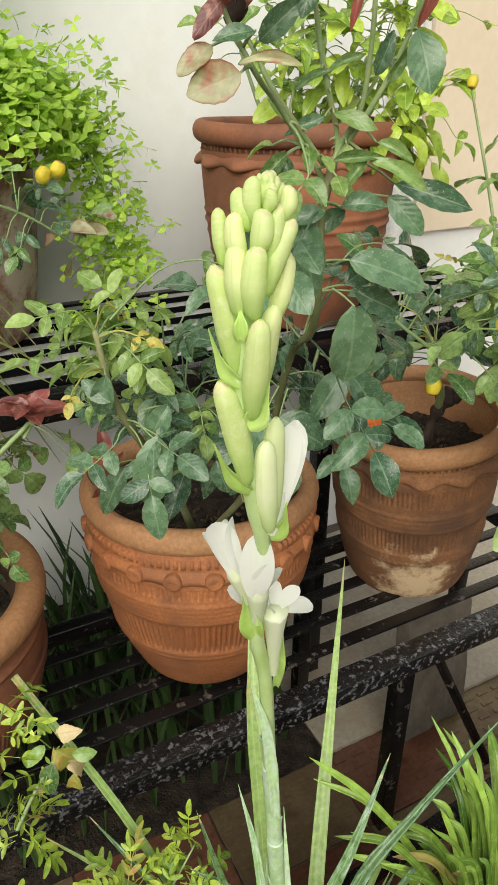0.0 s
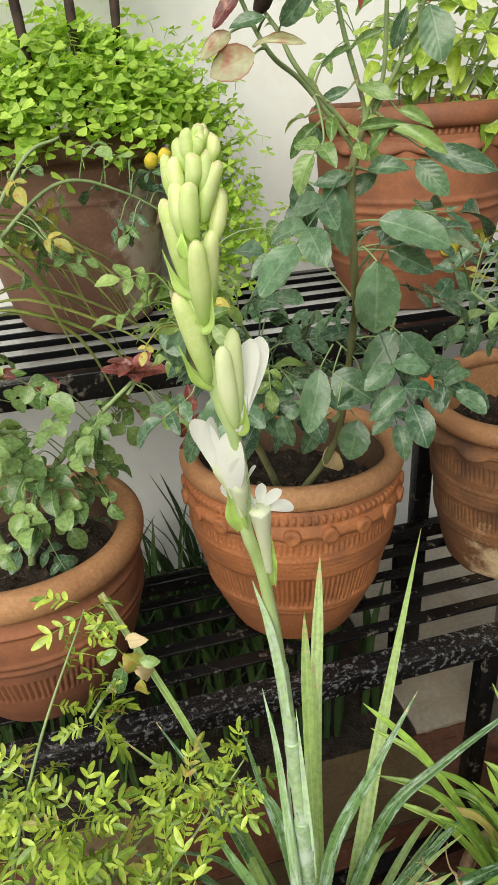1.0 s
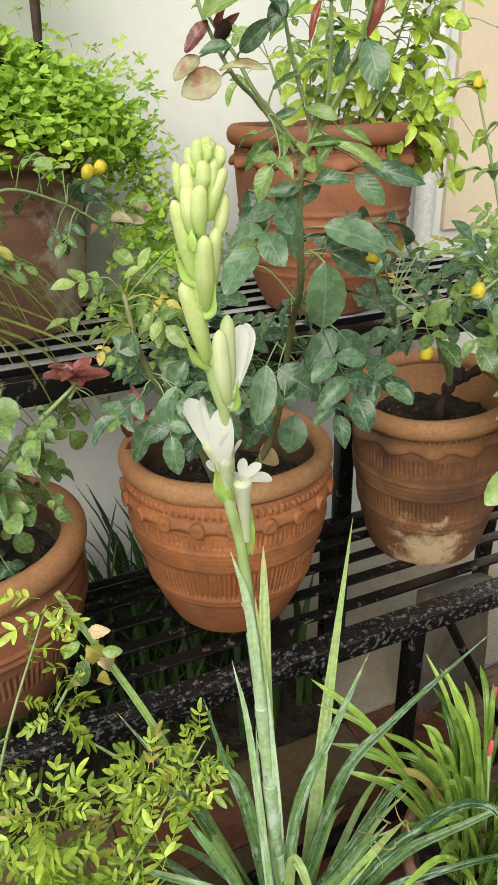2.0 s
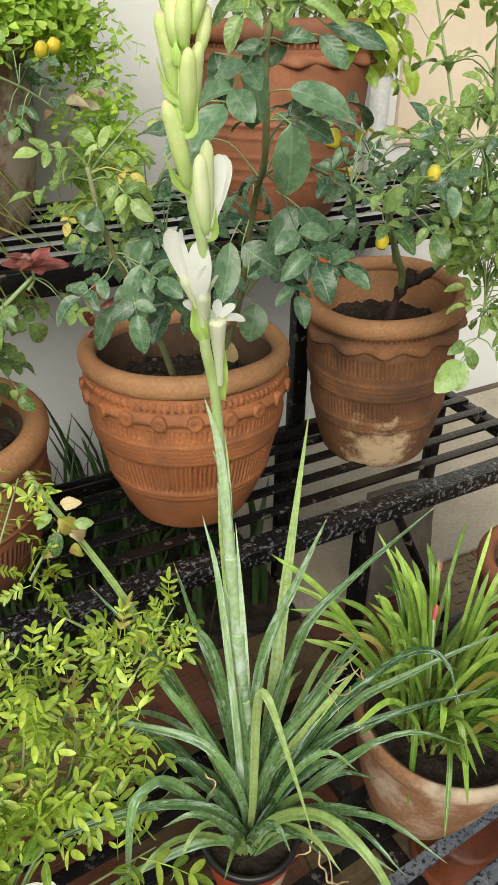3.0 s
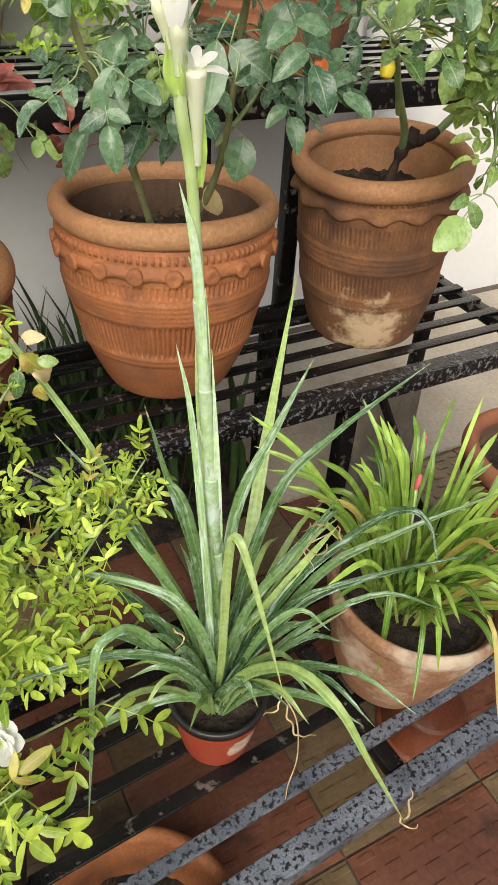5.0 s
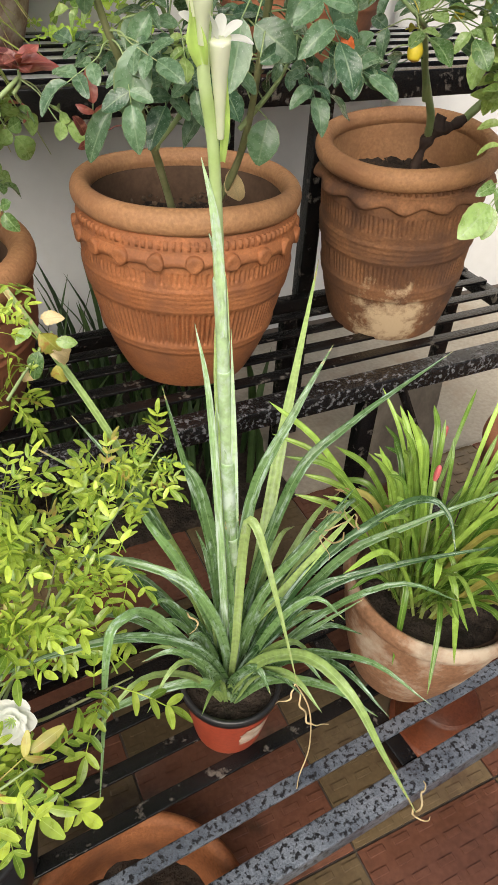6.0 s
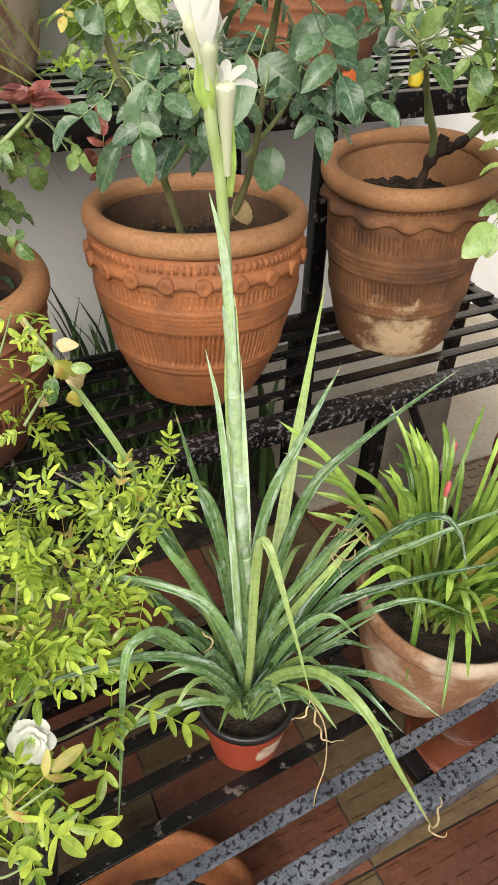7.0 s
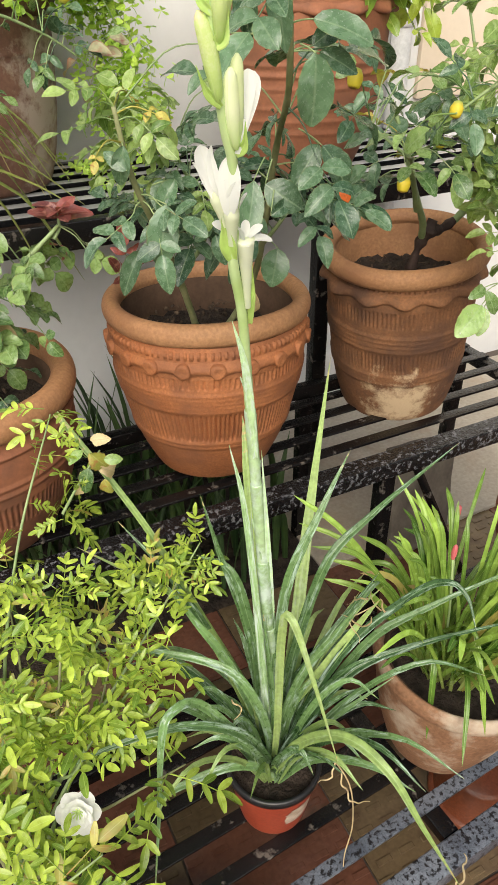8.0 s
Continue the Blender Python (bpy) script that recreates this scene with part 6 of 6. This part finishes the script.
for k in range(17):
    lay = 0 if k < 6 else 1 if k < 12 else 2
    a = k * 2 * math.pi / (6 if lay < 2 else 5) + lay * 0.5
    face = Vector((-0.30, -0.72, 0.62)).normalized()
    px = face.cross(Vector((0, 0, 1))).normalized()
    py = face.cross(px)
    out = math.cos(a) * px + math.sin(a) * py
    piece("petal", WIDE_PETALS[k % 3], bloom, m=aim(BLOOM + out * 0.002 + face * 0.003 * lay, out + face * (0.12 + 0.38 * lay), face - out * 0.3 * lay, (0.025, 0.020, 0.014)[lay]))
for k in range(9):
    a = k * 0.7
    part("stamen", tube([BLOOM + face * 0.004, BLOOM + face * 0.012 + (math.cos(a) * px + math.sin(a) * py) * 0.006], [0.0007, 0.0009], 5, n=3), BUD_PALE, bloom)


# ---- rain lilies in the whitened pot ----
lily = thing("rain_lily", "clump of thin grassy rain lily leaves with two pink buds", "potted plant")
rnd = random.Random(11)
LC = Vector((WHITE_AT[0] + 0.012, WHITE_AT[1] + 0.012, Z_A + 0.172))
for k in range(135):
    a = rnd.uniform(0, 2 * math.pi)
    q = 0.055 * math.sqrt(rnd.random())
    root = LC + Vector((q * math.cos(a), q * math.sin(a), 0))
    b = a + rnd.gauss(0, 0.6)
    reach, tall = rnd.uniform(0.03, 0.13) * (0.6 + q / 0.055), rnd.uniform(0.14, 0.30)
    drop = rnd.uniform(-0.01, 0.04)
    if k % 8 == 0:
        b, reach, tall, drop = rnd.uniform(-2.4, 0.5), rnd.uniform(0.15, 0.22), rnd.uniform(0.10, 0.18), rnd.uniform(0.04, 0.14)
    ox, oy = math.cos(b), math.sin(b)
    part("leaf", blade([root, root + Vector((ox * reach * 0.30, oy * reach * 0.30, tall * 0.5)), root + Vector((ox * reach * 0.7, oy * reach * 0.7, tall * 0.9)), root + Vector((ox * reach * 1.1, oy * reach * 1.1, tall * 1.08 - drop))], rnd.uniform(0.0062, 0.0100), 0.5, 0.001, 14, up=(-0.25, -0.45, 0.85), shape=lambda s: (0.7 + 0.3 * min(1, s * 3)) * min(1, (1 - s) * 6) ** 0.6), AGED_LILY if k % 17 == 5 else LILY_LEAF, lily)
for at in ((0.64, 0.496, 0.585), (0.565, 0.418, 0.592)):
    at = Vector(at)
    part("flower_stem", tube([LC + (at - LC) * Vector((0.2, 0.2, 0.0)), LC.lerp(at, 0.6), at], [0.002, 0.002, 0.0018], 6), STEM_PALE, lily)
    part("bud", bud_mesh(at - Vector((0, 0, 0.004)), at + Vector((0.002, 0, 0.026)), 0.0046), PINK, lily, "pink bud")


# ---- clover mound in the dark upper pot ----
def clover_mesh(seed):
    rnd = random.Random(seed)
    bm = bmesh.new()
    uv = bm.loops.layers.uv.verify()
    for k in range(3):
        a = k * 2 * math.pi / 3 + rnd.uniform(-0.15, 0.15)
        x = Vector((math.cos(a), math.sin(a), rnd.uniform(-0.25, 0.1)))
        y = Vector((-math.sin(a), math.cos(a), 0))
        rows = []
        for s, w in ((0.02, 0.02), (0.35, 0.24), (0.7, 0.40), (0.95, 0.36), (1.0, 0.14)):
            rows.append([(bm.verts.new(x * (s - 0.10 * (abs(v) < 0.1) * (s > 0.9)) + y * v * w + Vector((0, 0, 0.22 * w * abs(v)))), (s, 0.5 + v / 2)) for v in (-1, 0, 1)])
        for i in range(4):
            for j in range(2):
                q = (rows[i][j], rows[i + 1][j], rows[i + 1][j + 1], rows[i][j + 1])
                f = bm.faces.new([c[0] for c in q])
                for lp, c in zip(f.loops, q):
                    lp[uv].uv = c[1]
    tube([(0, 0, 0), (0.1, 0.05, -0.5), (0.05, 0.1, -1.0)], [0.035, 0.03, 0.03], 4, bm, n=4)
    me = bpy.data.meshes.new("leaf")
    bm.to_mesh(me)
    bm.free()
    me.shade_smooth()
    me.materials.append(CLOVER_LEAF)
    return me


CLOVERS = [clover_mesh(k) for k in range(5)]
clover = thing("clover_clump", "bright green clover spilling over the rim of the dark pot", "potted plant")
rnd = random.Random(31)


def clover_at(p, size, up=(-0.3, -0.55, 0.7)):
    up = Vector(up) + Vector((rnd.uniform(-0.5, 0.5), rnd.uniform(-0.5, 0.5), rnd.uniform(-0.2, 0.4)))
    x = Vector((rnd.uniform(-1, 1), rnd.uniform(-1, 1), 0.1))
    piece("leaf", rnd.choice(CLOVERS), clover, m=aim(p, x, up, size))


UL = Vector(UP_LEFT_AT)
for _ in range(300):
    a, q = rnd.uniform(0, 6.283), math.sqrt(rnd.random())
    clover_at(UL + Vector((0.03 + 0.28 * q * math.cos(a), -0.07 + 0.24 * q * math.sin(a), 0.38 + 0.17 * (1 - q * q) + rnd.uniform(-0.03, 0.05))), rnd.uniform(0.019, 0.030))
for _ in range(150):
    s = rnd.random()
    clover_at(UL + Vector((0.27 + 0.08 * s + rnd.gauss(0, 0.045), -0.10 + rnd.gauss(0, 0.05), 0.46 - 0.36 * s + rnd.gauss(0, 0.03))), rnd.uniform(0.013, 0.022))
carpet = thing("clover_carpet", "dense bright clover filling the dark pot", "clover", kind="stuff")
verts, faces, uvs = [], [], []
for k in range(1750):
    a, q = rnd.uniform(0, 6.283), math.sqrt(rnd.random())
    at = UL + Vector((0.03 + 0.27 * q * math.cos(a), -0.07 + 0.23 * q * math.sin(a), 0.37 + 0.17 * (1 - q * q) + rnd.uniform(-0.05, 0.05)))
    if k >= 1150:
        at = UL + Vector((rnd.uniform(-0.34, 0.24), rnd.uniform(-0.04, 0.14), rnd.uniform(0.52, 1.0)))
        at.x -= 0.25 * max(0, at.z - UL.z - 0.62) if at.x > 0 else 0
    if k >= 1400:
        s = rnd.random()
        at = UL + Vector((0.25 + 0.10 * s + rnd.gauss(0, 0.04), -0.08 + rnd.gauss(0, 0.05), 0.52 - 0.42 * s + rnd.gauss(0, 0.04)))
    mat_ = aim(at, (rnd.uniform(-1, 1), rnd.uniform(-1, 1), 0.1), Vector((-0.3, -0.55, 0.7)) + Vector((rnd.uniform(-0.5, 0.5), rnd.uniform(-0.5, 0.5), 0)), rnd.uniform(0.016, 0.027) * (0.75 if 1400 <= k else 1.0))
    src = rnd.choice(CLOVERS)
    k0 = len(verts)
    verts += [mat_ @ v.co for v in src.vertices]
    faces += [[k0 + i for i in f.vertices] for f in src.polygons]
    uvs += [d.uv[:] for d in src.uv_layers[0].data]
me = bpy.data.meshes.new("leaves")
me.from_pydata(verts, [], faces)
layer = me.uv_layers.new()
layer.data.foreach_set("uv", [c for q in uvs for c in q])
me.shade_smooth()
me.materials.append(CLOVER_LEAF)
piece("leaves", me, carpet)
for k in range(4):
    p0 = UL + Vector((0.19 + 0.03 * (k % 2), -0.12 + 0.05 * k, 0.39))
    part("runner", tube([p0, p0 + Vector((0.06, -0.03, 0.0)), p0 + Vector((0.11 + 0.02 * (k % 3), -0.04, -0.10 - 0.03 * k)), p0 + Vector((0.05 + 0.05 * (k % 2), -0.03, -0.2 - 0.04 * k))], [0.0014, 0.0013, 0.0011, 0.0008], 5), CANE, clover)
for k, (dx, dy, lean) in enumerate(((-0.02, -0.12, -0.02), (0.05, -0.13, 0.0), (0.11, -0.10, 0.02), (-0.10, -0.12, -0.03))):
    part("trunk", tube([UL + Vector((dx, dy, 0.32)), UL + Vector((dx + lean, dy, 0.55)), UL + Vector((dx + lean * 2, dy, 0.95))], [0.011, 0.009, 0.007], 9, knobbly=0.3, n=16), BARK, clover, "brown woody stem")
for _ in range(30):
    clover_at(Vector((rnd.gauss(0.36, 0.035), rnd.gauss(1.50, 0.07), Z_C + rnd.uniform(0.012, 0.05))), rnd.uniform(0.012, 0.018))

# arching thin-leaved plant in front of the dark pot
spider = thing("grassy_plant", "arching thin yellow-green grassy leaves", "plant")
S0 = Vector((-0.12, 1.245, Z_C + 0.02))
part("crown", tube([S0 + Vector((0, 0, -0.019)), S0 + Vector((0.0, 0.0, 0.15)), S0 + Vector((0.01, 0, 0.28))], [0.012, 0.01, 0.006], 8), CANE_BROWN, spider)
for k in range(22):
    a = rnd.uniform(-0.5, 0.35)
    reach, tall = rnd.uniform(0.18, 0.36), rnd.uniform(-0.02, 0.05)
    p = S0 + Vector((0, 0, rnd.uniform(0.08, 0.27)))
    part("leaf", blade([p, p + Vector((reach * 0.35, a * 0.12, tall + 0.02)), p + Vector((reach * 0.75, a * 0.25, tall - 0.03)), p + Vector((reach, a * 0.33, tall - rnd.uniform(0.08, 0.22)))], rnd.uniform(0.010, 0.015), 0.4, 0.0008, 12), ARCHING, spider)

# ---- grass behind the middle tier, pipe, slab, dry stalks ----
grass = thing("weeds", "dark green weeds growing behind the stand", "weeds", kind="stuff")
bm = bmesh.new()
for k in range(330):
    p = Vector((rnd.uniform(-0.35, 0.66), rnd.uniform(1.02, 1.70), 0.012))
    h, a = rnd.uniform(0.2, 0.44), rnd.uniform(0, 6.28)
    blade([p, p + Vector((0.03 * math.cos(a), 0.03 * math.sin(a), h * 0.6)), p + Vector((0.10 * math.cos(a), 0.08 * math.sin(a), h))], rnd.uniform(0.010, 0.022), 0.3, 0.0006, 6, bm=bm)
part("blades", bm, WEED_LEAF, grass)
pipe = thing("drain_pipe", "white plastic drain pipe clipped to the wall", "pipe")
part("pipe", tube([(1.36, WALL_Y - 0.06, 3.1), (1.36, WALL_Y - 0.06, 1.2), (1.36, WALL_Y - 0.06, 0.01)], [0.03, 0.03, 0.03], 20, n=12), PVC, pipe)
part("wall_clip", box(bmesh.new(), 1.31, 1.41, WALL_Y - 0.06, WALL_Y - 0.0005, 1.5, 1.53, 0.003), PVC, pipe)
part("collar", lathe([(0.031, 0), (0.037, 0.004), (0.037, 0.05), (0.031, 0.054)], 24), PVC, pipe).location = (1.36, WALL_Y - 0.06, 1.22)
slab = thing("stone_slab", "rough grey stone slab leaning under the stand", "stone slab", m=pose(0.955, 0.93, 0.03, -14, 14, 12))
bm = box(bmesh.new(), -0.12, 0.14, -0.02, 0.02, 0.0, 0.30, 0.006)
bmesh.ops.subdivide_edges(bm, edges=bm.edges[:], cuts=4, use_grid_fill=True)
for v in bm.verts:
    v.co += Vector((0, 1, 1)) * 0.006 * noise.noise(v.co * 16)
part("slab", bm, STONE, slab)
straw = thing("dry_stalks", "dry straw-coloured stalks in the empty pot", "dry plant")
for k in range(18):
    p = Vector(UNDER_AT) + Vector((rnd.uniform(-0.06, 0.06), rnd.uniform(-0.08, 0.03), 0.045))
    d = Vector((rnd.uniform(-0.05, 0.05), rnd.uniform(-0.05, 0.05), rnd.uniform(0.02, 0.07)))
    part("stalk", tube([p, p + d * 0.5 + Vector((0.01, 0, 0.01)), p + d], [0.0018, 0.0015, 0.001], 5), DRY_LEAF, straw)


# ---- floor tiles ----
def tile_mesh(material, size, raised):
    bm = box(bmesh.new(), 0.002, size - 0.002, 0.002, size - 0.002, -0.006, 0.0, 0.0012)
    if raised:
        for i in range(6):
            for j in range(10):
                x, y = size * (i + 0.5 + 0.25 * (j % 2) - 0.12) / 6, size * (j + 0.5) / 10
                box(bm, x - 0.016, x + 0.016, y - 0.006, y + 0.006, -0.001, 0.0022, 0.0015)
    me = bpy.data.meshes.new("tile")
    bm.to_mesh(me)
    bm.free()
    me.materials.append(material)
    return me


TILE = 0.3
RED_TILE, TAN_TILE = tile_mesh(TILE_RED, TILE, True), tile_mesh(TILE_TAN, TILE, True)
for i in range(-10, 12):
    for j in range(-10, 3):
        piece("tile", RED_TILE if (i + j) % 2 == TILE_PHASE else TAN_TILE, floor, m=pose(0.39 + i * TILE, 0.19 + j * TILE, 0))
